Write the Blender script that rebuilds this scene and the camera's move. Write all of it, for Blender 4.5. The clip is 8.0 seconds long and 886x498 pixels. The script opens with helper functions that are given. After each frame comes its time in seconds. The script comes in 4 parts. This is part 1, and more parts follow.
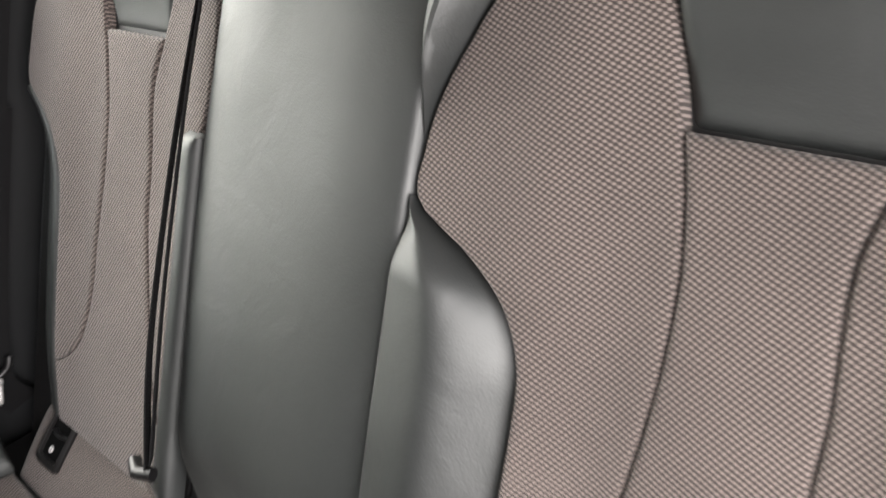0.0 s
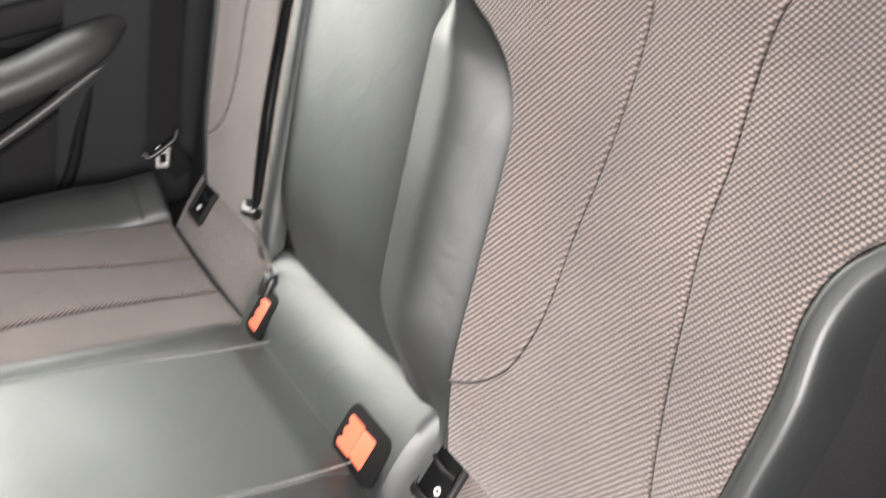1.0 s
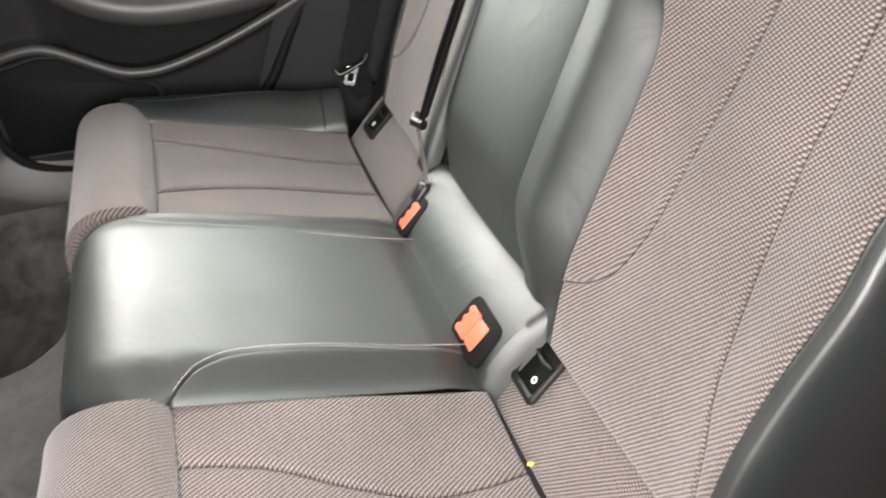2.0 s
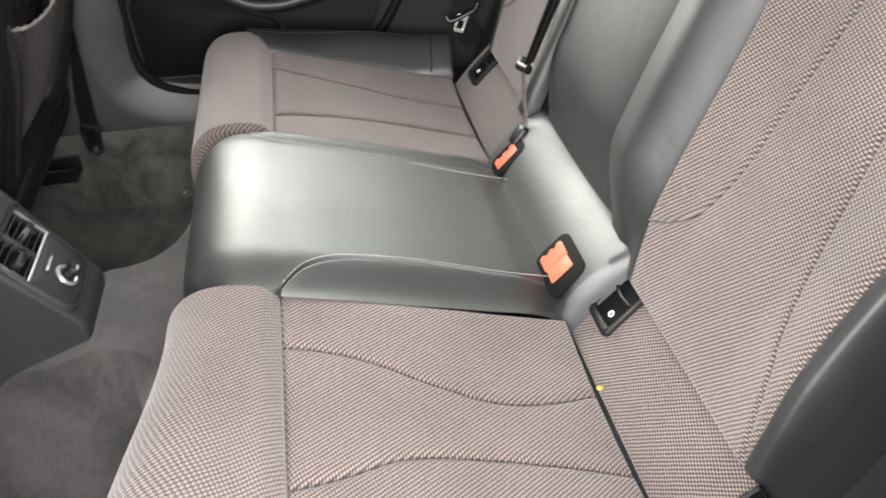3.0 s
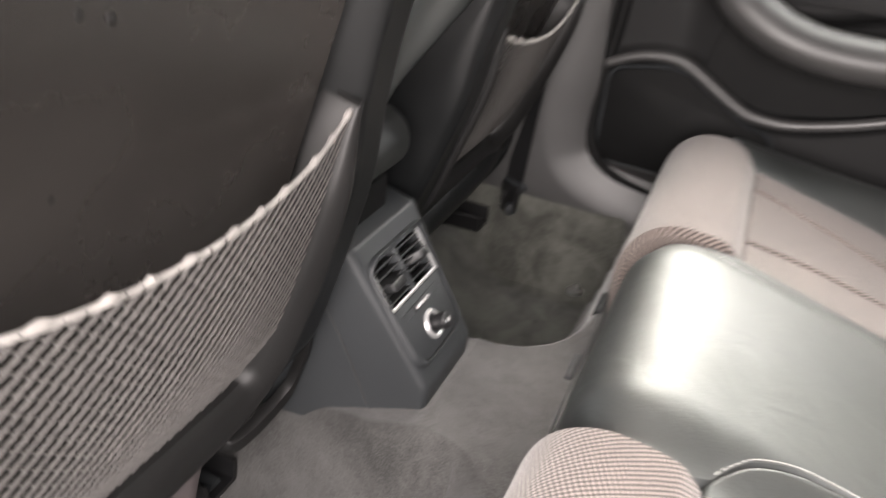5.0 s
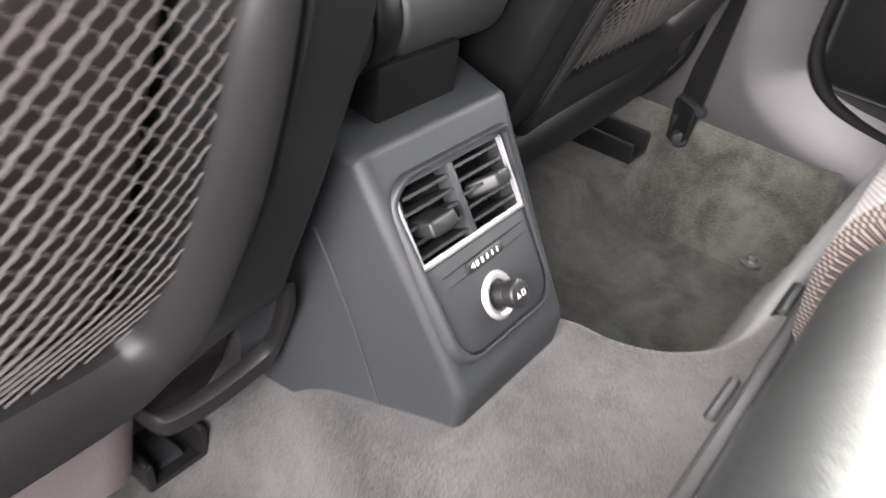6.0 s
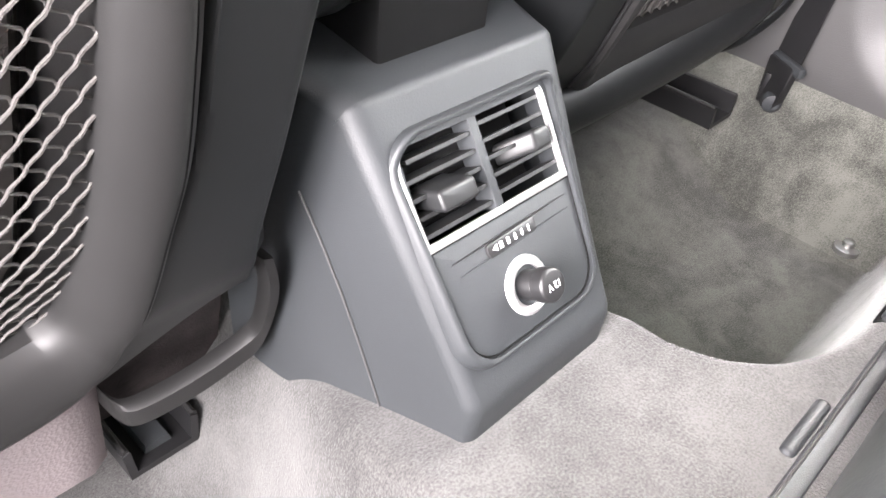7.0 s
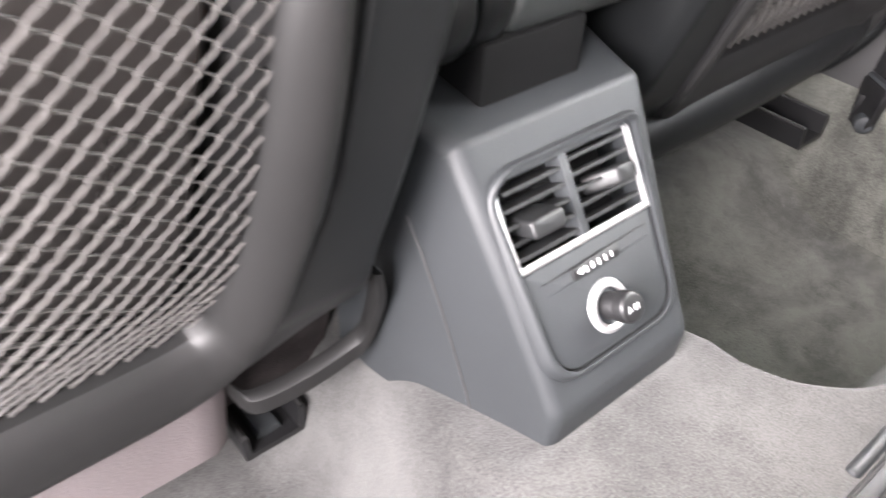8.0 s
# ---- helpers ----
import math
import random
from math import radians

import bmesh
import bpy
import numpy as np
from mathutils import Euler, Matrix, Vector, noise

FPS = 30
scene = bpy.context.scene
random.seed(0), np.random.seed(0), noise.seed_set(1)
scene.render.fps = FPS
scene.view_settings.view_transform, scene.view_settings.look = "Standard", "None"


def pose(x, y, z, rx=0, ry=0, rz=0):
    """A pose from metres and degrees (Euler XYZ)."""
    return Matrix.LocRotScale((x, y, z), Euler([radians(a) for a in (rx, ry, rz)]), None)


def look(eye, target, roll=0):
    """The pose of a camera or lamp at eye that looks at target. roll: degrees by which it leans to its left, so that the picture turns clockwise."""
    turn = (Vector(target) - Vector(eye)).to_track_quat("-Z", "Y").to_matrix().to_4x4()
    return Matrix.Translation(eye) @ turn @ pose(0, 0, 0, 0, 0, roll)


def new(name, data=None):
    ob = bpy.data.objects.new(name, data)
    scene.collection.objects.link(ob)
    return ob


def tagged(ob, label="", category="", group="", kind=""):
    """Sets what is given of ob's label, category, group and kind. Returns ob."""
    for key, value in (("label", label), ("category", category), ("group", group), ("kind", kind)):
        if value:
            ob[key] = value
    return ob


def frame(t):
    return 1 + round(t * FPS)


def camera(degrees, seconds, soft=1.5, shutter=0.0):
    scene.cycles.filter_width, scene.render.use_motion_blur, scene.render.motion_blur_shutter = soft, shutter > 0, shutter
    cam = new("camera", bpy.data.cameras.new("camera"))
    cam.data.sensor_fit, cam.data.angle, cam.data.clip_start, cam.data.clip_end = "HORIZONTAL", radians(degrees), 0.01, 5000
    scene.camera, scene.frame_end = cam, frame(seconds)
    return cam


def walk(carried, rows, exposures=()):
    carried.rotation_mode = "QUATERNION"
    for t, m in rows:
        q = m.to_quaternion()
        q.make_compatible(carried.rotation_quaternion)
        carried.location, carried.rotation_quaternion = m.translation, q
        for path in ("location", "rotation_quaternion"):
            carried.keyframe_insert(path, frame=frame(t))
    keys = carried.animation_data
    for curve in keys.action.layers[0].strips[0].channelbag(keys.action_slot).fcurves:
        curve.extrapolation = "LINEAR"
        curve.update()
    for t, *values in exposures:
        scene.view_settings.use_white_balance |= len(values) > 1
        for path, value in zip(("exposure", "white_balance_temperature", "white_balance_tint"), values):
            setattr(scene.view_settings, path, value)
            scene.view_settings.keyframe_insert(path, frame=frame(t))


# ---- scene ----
cam = camera(59.9, 8.0, shutter=0.6)
PATH = [
    (0, (-0.491, 0.232, 1.021), (0.693, -1.038, 0.028), -6.0),
    (0.2, (-0.538, 0.237, 1.03), (0.678, -0.967, -0.005), -6.7),
    (0.5, (-0.636, 0.248, 1.008), (0.666, -0.813, -0.077), -6.9),
    (1, (-0.71, 0.253, 0.971), (0.689, -0.576, -0.194), -6.2),
    (1.5, (-0.784, 0.273, 0.963), (0.714, -0.341, -0.211), -5.0),
    (2.8, (-0.908, 0.332, 0.937), (0.666, 0.036, -0.261), -3.2),
    (3, (-0.922, 0.337, 0.947), (0.647, 0.087, -0.268), -2.9),
    (3.5, (-0.945, 0.378, 0.913), (0.695, 0.178, -0.214), 0.7),
    (4, (-0.899, 0.412, 0.857), (0.839, 0.358, -0.13), 3.8),
    (4.5, (-0.799, 0.458, 0.815), (0.955, 0.757, -0.099), 4.8),
    (5, (-0.678, 0.473, 0.77), (0.975, 1.081, -0.178), 5.9),
    (5.2, (-0.614, 0.468, 0.721), (0.946, 1.192, -0.3), 6.3),
    (6.3, (-0.316, 0.553, 0.599), (0.984, 1.483, -0.604), 7.7),
    (6.5, (-0.295, 0.562, 0.584), (0.961, 1.512, -0.649), 7.5),
    (7, (-0.281, 0.552, 0.57), (0.901, 1.552, -0.696), 6.4),
    (7.5, (-0.28, 0.545, 0.58), (0.843, 1.588, -0.705), 5.0),
    (8, (-0.309, 0.536, 0.611), (0.716, 1.682, -0.669), 3.1),
]
walk(cam, [(t, look(e, g, r)) for t, e, g, r in PATH], exposures=[(0, 2.18, 6650, 9), (0.5, 2.7, 6650, 10), (1.5, 2.63, 6600, 8), (3.0, 2.52, 6600, 8), (4.0, 2.36, 6600, 8), (4.5, 2.8, 6800, 9), (5.0, 3.03, 6900, 11), (5.4, 3.22, 6750, 11), (6.3, 4.3, 6550, 12), (6.5, 4.46, 6550, 12), (7.1, 5.1, 6550, 12), (7.6, 4.95, 6550, 12), (8.0, 4.83, 6550, 12)])

# ---- daylight ----
world = bpy.data.worlds.new("sky")
scene.world = world
world.use_nodes = True
wn, wl = world.node_tree.nodes, world.node_tree.links
sky = wn.new("ShaderNodeTexSky")
sky.sky_type, sky.sun_disc = "NISHITA", False
sky.sun_elevation, sky.sun_rotation = radians(36.8), radians(79.2)
sky.air_density, sky.dust_density, sky.ozone_density = 1.0, 4.0, 1.0
pale = wn.new("ShaderNodeHueSaturation")
pale.inputs["Saturation"].default_value = 0.28
wl.new(sky.outputs[0], pale.inputs["Color"])
wl.new(pale.outputs[0], wn["Background"].inputs[0])
wn["Background"].inputs[1].default_value = 0.11
sun = new("sun", bpy.data.lights.new("sun", "SUN"))
sun.data.energy, sun.data.angle, sun.data.color = 0.95, radians(85), (0.96, 1.0, 0.95)
sun.matrix_world = look((4.20, 0.80, 3.20), (0, 0, 0))
# sky light in the open doorway
doorway = new("doorway_light", bpy.data.lights.new("doorway_light", "AREA"))
doorway.data.shape, doorway.data.size, doorway.data.size_y = "RECTANGLE", 0.8, 0.75
doorway.data.energy, doorway.data.color = 7.5, (1.0, 0.93, 0.94)
doorway.matrix_world = look((-1.06, 0.46, 0.82), (0.05, 0.46, 0.32))


# ---- materials ----
def mat(name, color, rough=0.5, metal=0.0, spec=0.5, var=0.15, var_scale=9.0, grain=0.0, grain_scale=900.0, ior=1.5, tint=(1, 1, 1), wrinkle=0.0):
    """A node material: colour with broad blotches, fine-grain bump, soft wrinkles and uneven gloss."""
    m = bpy.data.materials.new(name)
    m.use_nodes = True
    n, l = m.node_tree.nodes, m.node_tree.links
    b = n["Principled BSDF"]
    b.inputs["Metallic"].default_value = metal
    b.inputs["Specular IOR Level"].default_value = spec
    b.inputs["IOR"].default_value = ior
    b.inputs["Specular Tint"].default_value = (*tint, 1)
    tc = n.new("ShaderNodeTexCoord")
    no = n.new("ShaderNodeTexNoise")
    no.inputs["Scale"].default_value, no.inputs["Detail"].default_value = var_scale, 5
    l.new(tc.outputs["Object"], no.inputs["Vector"])
    ramp = n.new("ShaderNodeMapRange")
    ramp.inputs[1].default_value, ramp.inputs[2].default_value = 0.3, 0.7
    ramp.inputs[3].default_value, ramp.inputs[4].default_value = 1 - var, 1 + var
    l.new(no.outputs[0], ramp.inputs[0])
    mul = n.new("ShaderNodeVectorMath")
    mul.operation = "SCALE"
    mul.inputs[0].default_value = color
    l.new(ramp.outputs[0], mul.inputs["Scale"])
    l.new(mul.outputs[0], b.inputs["Base Color"])
    rr = n.new("ShaderNodeMapRange")
    rr.inputs[1].default_value, rr.inputs[2].default_value = 0.3, 0.7
    rr.inputs[3].default_value, rr.inputs[4].default_value = rough - 0.05, rough + 0.05
    l.new(no.outputs[0], rr.inputs[0])
    l.new(rr.outputs[0], b.inputs["Roughness"])
    if grain:
        vo = n.new("ShaderNodeTexVoronoi")
        vo.inputs["Scale"].default_value = grain_scale
        l.new(tc.outputs["Object"], vo.inputs["Vector"])
        bu = n.new("ShaderNodeBump")
        bu.inputs["Strength"].default_value, bu.inputs["Distance"].default_value = grain, 0.0006
        l.new(vo.outputs[0], bu.inputs["Height"])
        l.new(bu.outputs[0], b.inputs["Normal"])
    if wrinkle:
        soft = n.new("ShaderNodeTexNoise")
        soft.inputs["Scale"].default_value, soft.inputs["Detail"].default_value = 17, 4
        soft.inputs["Distortion"].default_value = 0.8
        l.new(tc.outputs["Object"], soft.inputs["Vector"])
        fold = n.new("ShaderNodeBump")
        fold.inputs["Strength"].default_value, fold.inputs["Distance"].default_value = wrinkle, 0.006
        l.new(soft.outputs[0], fold.inputs["Height"])
        l.new(fold.outputs[0], bu.inputs["Normal"])
    return m


def weave(name, dark, light, pitch=0.0051, angle=18.0):
    """Two-tone seat cloth: staggered light knots on a dark ground, laid in the panel's own metres (UV)."""
    m = bpy.data.materials.new(name)
    m.use_nodes = True
    n, l = m.node_tree.nodes, m.node_tree.links
    b = n["Principled BSDF"]
    b.inputs["Roughness"].default_value = 0.85
    b.inputs["Specular IOR Level"].default_value = 0.25
    b.inputs["Sheen Weight"].default_value = 0.25
    tc = n.new("ShaderNodeTexCoord")
    mp = n.new("ShaderNodeMapping")
    mp.inputs["Rotation"].default_value = (0, 0, radians(angle))
    k = 2 * math.pi / pitch
    mp.inputs["Scale"].default_value = (k * 0.78, k * 1.08, 1)
    drift = n.new("ShaderNodeTexNoise")
    drift.inputs["Scale"].default_value, drift.inputs["Detail"].default_value = 55, 3
    l.new(tc.outputs["UV"], drift.inputs["Vector"])
    pull = n.new("ShaderNodeVectorMath")
    pull.operation = "MULTIPLY_ADD"
    l.new(drift.outputs["Color"], pull.inputs[0])
    pull.inputs[1].default_value = (0.0019, 0.0019, 0)
    l.new(tc.outputs["UV"], pull.inputs[2])
    l.new(pull.outputs[0], mp.inputs[0])
    sep = n.new("ShaderNodeSeparateXYZ")
    l.new(mp.outputs[0], sep.inputs[0])
    sines = []
    for ax in (0, 1):
        q = n.new("ShaderNodeMath")
        q.operation = "SINE"
        l.new(sep.outputs[ax], q.inputs[0])
        sines.append(q)
    pr = n.new("ShaderNodeMath")
    pr.operation = "MULTIPLY"
    l.new(sines[0].outputs[0], pr.inputs[0])
    l.new(sines[1].outputs[0], pr.inputs[1])
    rg = n.new("ShaderNodeMapRange")
    rg.interpolation_type = "SMOOTHSTEP"
    rg.inputs[1].default_value, rg.inputs[2].default_value = -0.15, 0.45
    l.new(pr.outputs[0], rg.inputs[0])
    no = n.new("ShaderNodeTexNoise")
    no.inputs["Scale"].default_value, no.inputs["Detail"].default_value = 7, 6
    l.new(tc.outputs["Object"], no.inputs["Vector"])
    vr = n.new("ShaderNodeMapRange")
    vr.inputs[1].default_value, vr.inputs[2].default_value, vr.inputs[3].default_value, vr.inputs[4].default_value = 0.3, 0.7, 0.85, 1.12
    l.new(no.outputs[0], vr.inputs[0])
    mx = n.new("ShaderNodeMix")
    mx.data_type = "RGBA"
    mx.inputs["A"].default_value, mx.inputs["B"].default_value = (*dark, 1), (*light, 1)
    l.new(rg.outputs[0], mx.inputs["Factor"])
    mul = n.new("ShaderNodeVectorMath")
    mul.operation = "SCALE"
    l.new(mx.outputs["Result"], mul.inputs[0])
    l.new(vr.outputs[0], mul.inputs["Scale"])
    l.new(mul.outputs[0], b.inputs["Base Color"])
    bu = n.new("ShaderNodeBump")
    bu.inputs["Strength"].default_value, bu.inputs["Distance"].default_value = 0.5, 0.0012
    l.new(rg.outputs[0], bu.inputs["Height"])
    l.new(bu.outputs[0], b.inputs["Normal"])
    return m


def carpet_mat(name, color, contrast=0.35, pile=1.0):
    """Short pile: fine grain, soiling, and broad brushed patches of the weight pile."""
    m = bpy.data.materials.new(name)
    m.use_nodes = True
    n, l = m.node_tree.nodes, m.node_tree.links
    b = n["Principled BSDF"]
    b.inputs["Roughness"].default_value = 0.95
    b.inputs["Specular IOR Level"].default_value = 0.1
    b.inputs["Sheen Weight"].default_value = 0.3
    tc = n.new("ShaderNodeTexCoord")
    fine, mid, big = [n.new("ShaderNodeTexNoise") for _ in range(3)]
    for q, sc, dt in ((fine, 620, 2), (mid, 70, 6), (big, 8, 6)):
        q.inputs["Scale"].default_value, q.inputs["Detail"].default_value = sc, dt
        l.new(tc.outputs["Object"], q.inputs["Vector"])
    a = n.new("ShaderNodeMath")
    a.operation = "MULTIPLY_ADD"
    l.new(fine.outputs[0], a.inputs[0])
    a.inputs[1].default_value = 1.7
    brushed = n.new("ShaderNodeMath")
    brushed.operation = "MULTIPLY"
    brushed.inputs[1].default_value = pile
    big.inputs["Distortion"].default_value = 1.2 * (pile - 1)
    l.new(big.outputs[0], brushed.inputs[0])
    l.new(brushed.outputs[0], a.inputs[2])
    a2 = n.new("ShaderNodeMath")
    a2.operation = "ADD"
    l.new(a.outputs[0], a2.inputs[0])
    soft_mid = n.new("ShaderNodeMath")
    soft_mid.operation = "MULTIPLY"
    soft_mid.inputs[1].default_value = 0.6
    l.new(mid.outputs[0], soft_mid.inputs[0])
    l.new(soft_mid.outputs[0], a2.inputs[1])
    r = n.new("ShaderNodeMapRange")
    r.inputs[1].default_value, r.inputs[2].default_value, r.inputs[3].default_value, r.inputs[4].default_value = 0.7 + 0.5 * pile, 1.55 + 0.5 * pile, 1 - contrast, 1 + contrast
    l.new(a2.outputs[0], r.inputs[0])
    mul = n.new("ShaderNodeVectorMath")
    mul.operation = "SCALE"
    mul.inputs[0].default_value = color
    l.new(r.outputs[0], mul.inputs["Scale"])
    l.new(mul.outputs[0], b.inputs["Base Color"])
    bu = n.new("ShaderNodeBump")
    bu.inputs["Strength"].default_value, bu.inputs["Distance"].default_value = 0.3, 0.002
    l.new(fine.outputs[0], bu.inputs["Height"])
    l.new(bu.outputs[0], b.inputs["Normal"])
    return m


CLOTH = weave("seat_cloth", (0.049, 0.0408, 0.0366), (0.224, 0.1865, 0.168))
LEATHER = mat("leather", (0.0090, 0.0107, 0.0107), 0.53, spec=0.80, ior=1.65, tint=(0.97, 1.0, 0.985), var=0.18, grain=0.15, grain_scale=520, wrinkle=0.2)
SLAT = mat("slat_plastic", (0.0105, 0.0110, 0.0115), 0.45, spec=0.4, var=0.08)
PLASTIC = mat("trim_plastic", (0.0190, 0.0212, 0.0230), 0.55, spec=0.42, var=0.08, grain=0.14, grain_scale=1000)
QUARTER = mat("quarter_plastic", (0.0100, 0.0110, 0.0118), 0.6, spec=0.2, var=0.12, grain=0.2, grain_scale=900)
SILL = mat("sill_plastic", (0.034, 0.0337, 0.0335), 0.45, var=0.1, grain=0.2, grain_scale=700)
SHELL = mat("seat_shell_plastic", (0.0046, 0.0051, 0.0054), 0.42, spec=0.28, var=0.08, grain=0.1, grain_scale=1700)
# dark colour carries the shade in the gap between seat and console
GAP_SHADE = mat("under_seat_shade", (0.022, 0.019, 0.019), 0.95, spec=0.1, var=0.4, var_scale=60, grain=0.6, grain_scale=500)
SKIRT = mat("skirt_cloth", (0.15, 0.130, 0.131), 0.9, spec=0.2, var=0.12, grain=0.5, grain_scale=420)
FRAME = mat("pocket_frame_plastic", (0.0085, 0.0084, 0.0084), 0.50, spec=0.33, var=0.08, grain=0.06, grain_scale=1700)
DOORTRIM = mat("door_trim", (0.0085, 0.0086, 0.0088), 0.62, spec=0.16, var=0.15, grain=0.3, grain_scale=700)
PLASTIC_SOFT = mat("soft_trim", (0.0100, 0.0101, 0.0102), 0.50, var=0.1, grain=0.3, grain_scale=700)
BLACK = mat("black_plastic", (0.007, 0.007, 0.0075), 0.4, var=0.1)
BOARD = mat("seat_back_board", (0.0185, 0.0167, 0.0156), 0.27, var=0.15, grain=0.04, grain_scale=1500)
RUBBER = mat("matt_rubber", (0.0028, 0.0029, 0.0030), 0.7, spec=0.15, var=0.3, var_scale=40)
RED = mat("buckle_red", (0.68, 0.14, 0.075), 0.35, var=0.05)
CHROME = mat("satin_metal", (0.75, 0.75, 0.74), 0.28, metal=1.0, var=0.04)
SILVER = mat("silver_paint", (0.50, 0.50, 0.50), 0.34, metal=0.7, var=0.03)
STEEL = mat("dull_steel", (0.45, 0.45, 0.44), 0.4, metal=1.0, var=0.1)
WEBBING = mat("belt_webbing", (0.006, 0.006, 0.0065), 0.8, spec=0.2, var=0.1, grain=0.5, grain_scale=1200)
THREAD = mat("stitch_thread", (0.42, 0.42, 0.40), 0.8, var=0.05)
CARPET = carpet_mat("carpet", (0.0465, 0.0460, 0.0445), 0.5, 1.6)
# greenish far-well carpet, lightened for daylight from door and windows
WELL_LIT = carpet_mat("lit_well_carpet", (0.074, 0.0755, 0.0665), 0.5, 2.2)
NETHEM = mat("net_hem_cord", (0.21, 0.20, 0.19), 0.75, spec=0.2, var=0.25, var_scale=60)
NETCORD = mat("net_cord", (0.066, 0.0625, 0.060), 0.75, spec=0.2, var=0.2, var_scale=120, grain=0.6, grain_scale=1400)
NETTIE = mat("net_tie_cord", (0.054, 0.0515, 0.049), 0.75, spec=0.2, var=0.15)
WHITE = mat("white_mark", (0.8, 0.8, 0.8), 0.5, var=0.02)
LINER = mat("roof_lining", (0.45, 0.44, 0.425), 0.9, var=0.05)
ASPHALT = carpet_mat("asphalt", (0.09, 0.088, 0.085), 0.2)
YELLOW = mat("yellow_crumb", (0.6, 0.5, 0.08), 0.8)


# ---- building helpers ----
def part(name, bm, material, parent, label="", smooth=True):
    me = bpy.data.meshes.new(name)
    bmesh.ops.recalc_face_normals(bm, faces=bm.faces)
    bm.to_mesh(me)
    bm.free()
    me.materials.append(material)
    if smooth:
        me.polygons.foreach_set("use_smooth", [True] * len(me.polygons))
        me.set_sharp_from_angle(angle=radians(38))
    ob = new(name, me)
    if parent:
        ob.parent = parent
    if label:
        ob["label"] = label
    return ob


def thing(name, label, category, group="", kind=""):
    return tagged(new(name), label, category, group, kind)


def grid_bm(fn, us, vs, uv=None):
    """A sheet of quads over us x vs; fn(u, v) gives the place; uv(u, v) metres for the cloth."""
    bm = bmesh.new()
    lay = bm.loops.layers.uv.new("UVMap")
    rows = [[bm.verts.new(fn(u, v)) for u in us] for v in vs]
    for j in range(len(vs) - 1):
        for i in range(len(us) - 1):
            f = bm.faces.new((rows[j][i], rows[j][i + 1], rows[j + 1][i + 1], rows[j + 1][i]))
            if uv:
                for loop, (a, c) in zip(f.loops, ((i, j), (i + 1, j), (i + 1, j + 1), (i, j + 1))):
                    loop[lay].uv = uv(us[a], vs[c])
    return bm


def ease(n):
    """0..1 with close steps at both ends."""
    return [(1 - math.cos(math.pi * i / n)) / 2 * 0.6 + 0.4 * i / n for i in range(n + 1)]


def curve(points):
    """Piecewise smooth x over s from (s, x) pairs in rising s (Catmull-Rom)."""
    pts = sorted(points)

    def f(s):
        if s <= pts[0][0]:
            return pts[0][1]
        if s >= pts[-1][0]:
            return pts[-1][1]
        for k in range(len(pts) - 1):
            if s <= pts[k + 1][0]:
                break
        (s0, x0), (s1, x1) = pts[k], pts[k + 1]
        m0 = (x1 - pts[k - 1][1]) / (s1 - pts[k - 1][0]) if k else (x1 - x0) / (s1 - s0)
        m1 = (pts[k + 2][1] - x0) / (pts[k + 2][0] - s0) if k + 2 < len(pts) else (x1 - x0) / (s1 - s0)
        h = s1 - s0
        t = (s - s0) / h
        return (2 * t**3 - 3 * t**2 + 1) * x0 + (t**3 - 2 * t**2 + t) * h * m0 + (3 * t**2 - 2 * t**3) * x1 + (t**3 - t**2) * h * m1
    return f


def lerp(a, b, t):
    return a + (b - a) * t


def step(a, b, x):
    t = min(1, max(0, (x - a) / (b - a)))
    return t * t * (3 - 2 * t)


def roll_off(e, r):
    """How far a padded edge of radius r drops at the distance e from its seam."""
    return 0 if e >= r else r - math.sqrt(max(0, r * r - (r - e) ** 2))


def panel(place, xl, xr, s0, s1, height, nu=24, nv=60, r=0.012, ends=(True, True), sides=(True, True), drop=1.0):
    """A padded panel between the seams xl(s) and xr(s), s from s0 to s1; place(x, s, h) lays it in the car."""
    us, vs = ease(nu), [lerp(s0, s1, t) for t in ease(nv)]
    us = ([-1.0] if sides[0] else []) + us + ([2.0] if sides[1] else [])

    def at(u, s):
        a, b = xl(s), xr(s)
        x = lerp(a, b, min(1, max(0, u)))
        d = 0.03 if u < 0 or u > 1 else 0
        if sides[0]:
            d = max(d, roll_off(abs(x - a), r))
        if sides[1]:
            d = max(d, roll_off(abs(b - x), r))
        if ends[0]:
            d = max(d, roll_off(abs(s - s0), r))
        if ends[1]:
            d = max(d, roll_off(abs(s1 - s), r))
        return place(x, s, height(x, s) - d * drop)
    return grid_bm(at, us, vs, lambda u, s: (lerp(xl(s), xr(s), min(1, max(0, u))), s))


def box(x0, x1, y0, y1, z0, z1, bevel=0.0, seg=2):
    bm = bmesh.new()
    bmesh.ops.create_cube(bm, size=1, matrix=Matrix.Translation(((x0 + x1) / 2, (y0 + y1) / 2, (z0 + z1) / 2)) @ Matrix.Diagonal((x1 - x0, y1 - y0, z1 - z0, 1)))
    if bevel:
        bmesh.ops.bevel(bm, geom=bm.edges[:], offset=bevel, segments=seg, affect="EDGES", profile=0.5)
    return bm


def obox(m, sx, sy, sz, bevel=0.0, seg=2):
    """A bevelled box of that size about the pose m."""
    bm = box(-sx / 2, sx / 2, -sy / 2, sy / 2, -sz / 2, sz / 2, bevel, seg)
    bm.transform(m)
    return bm


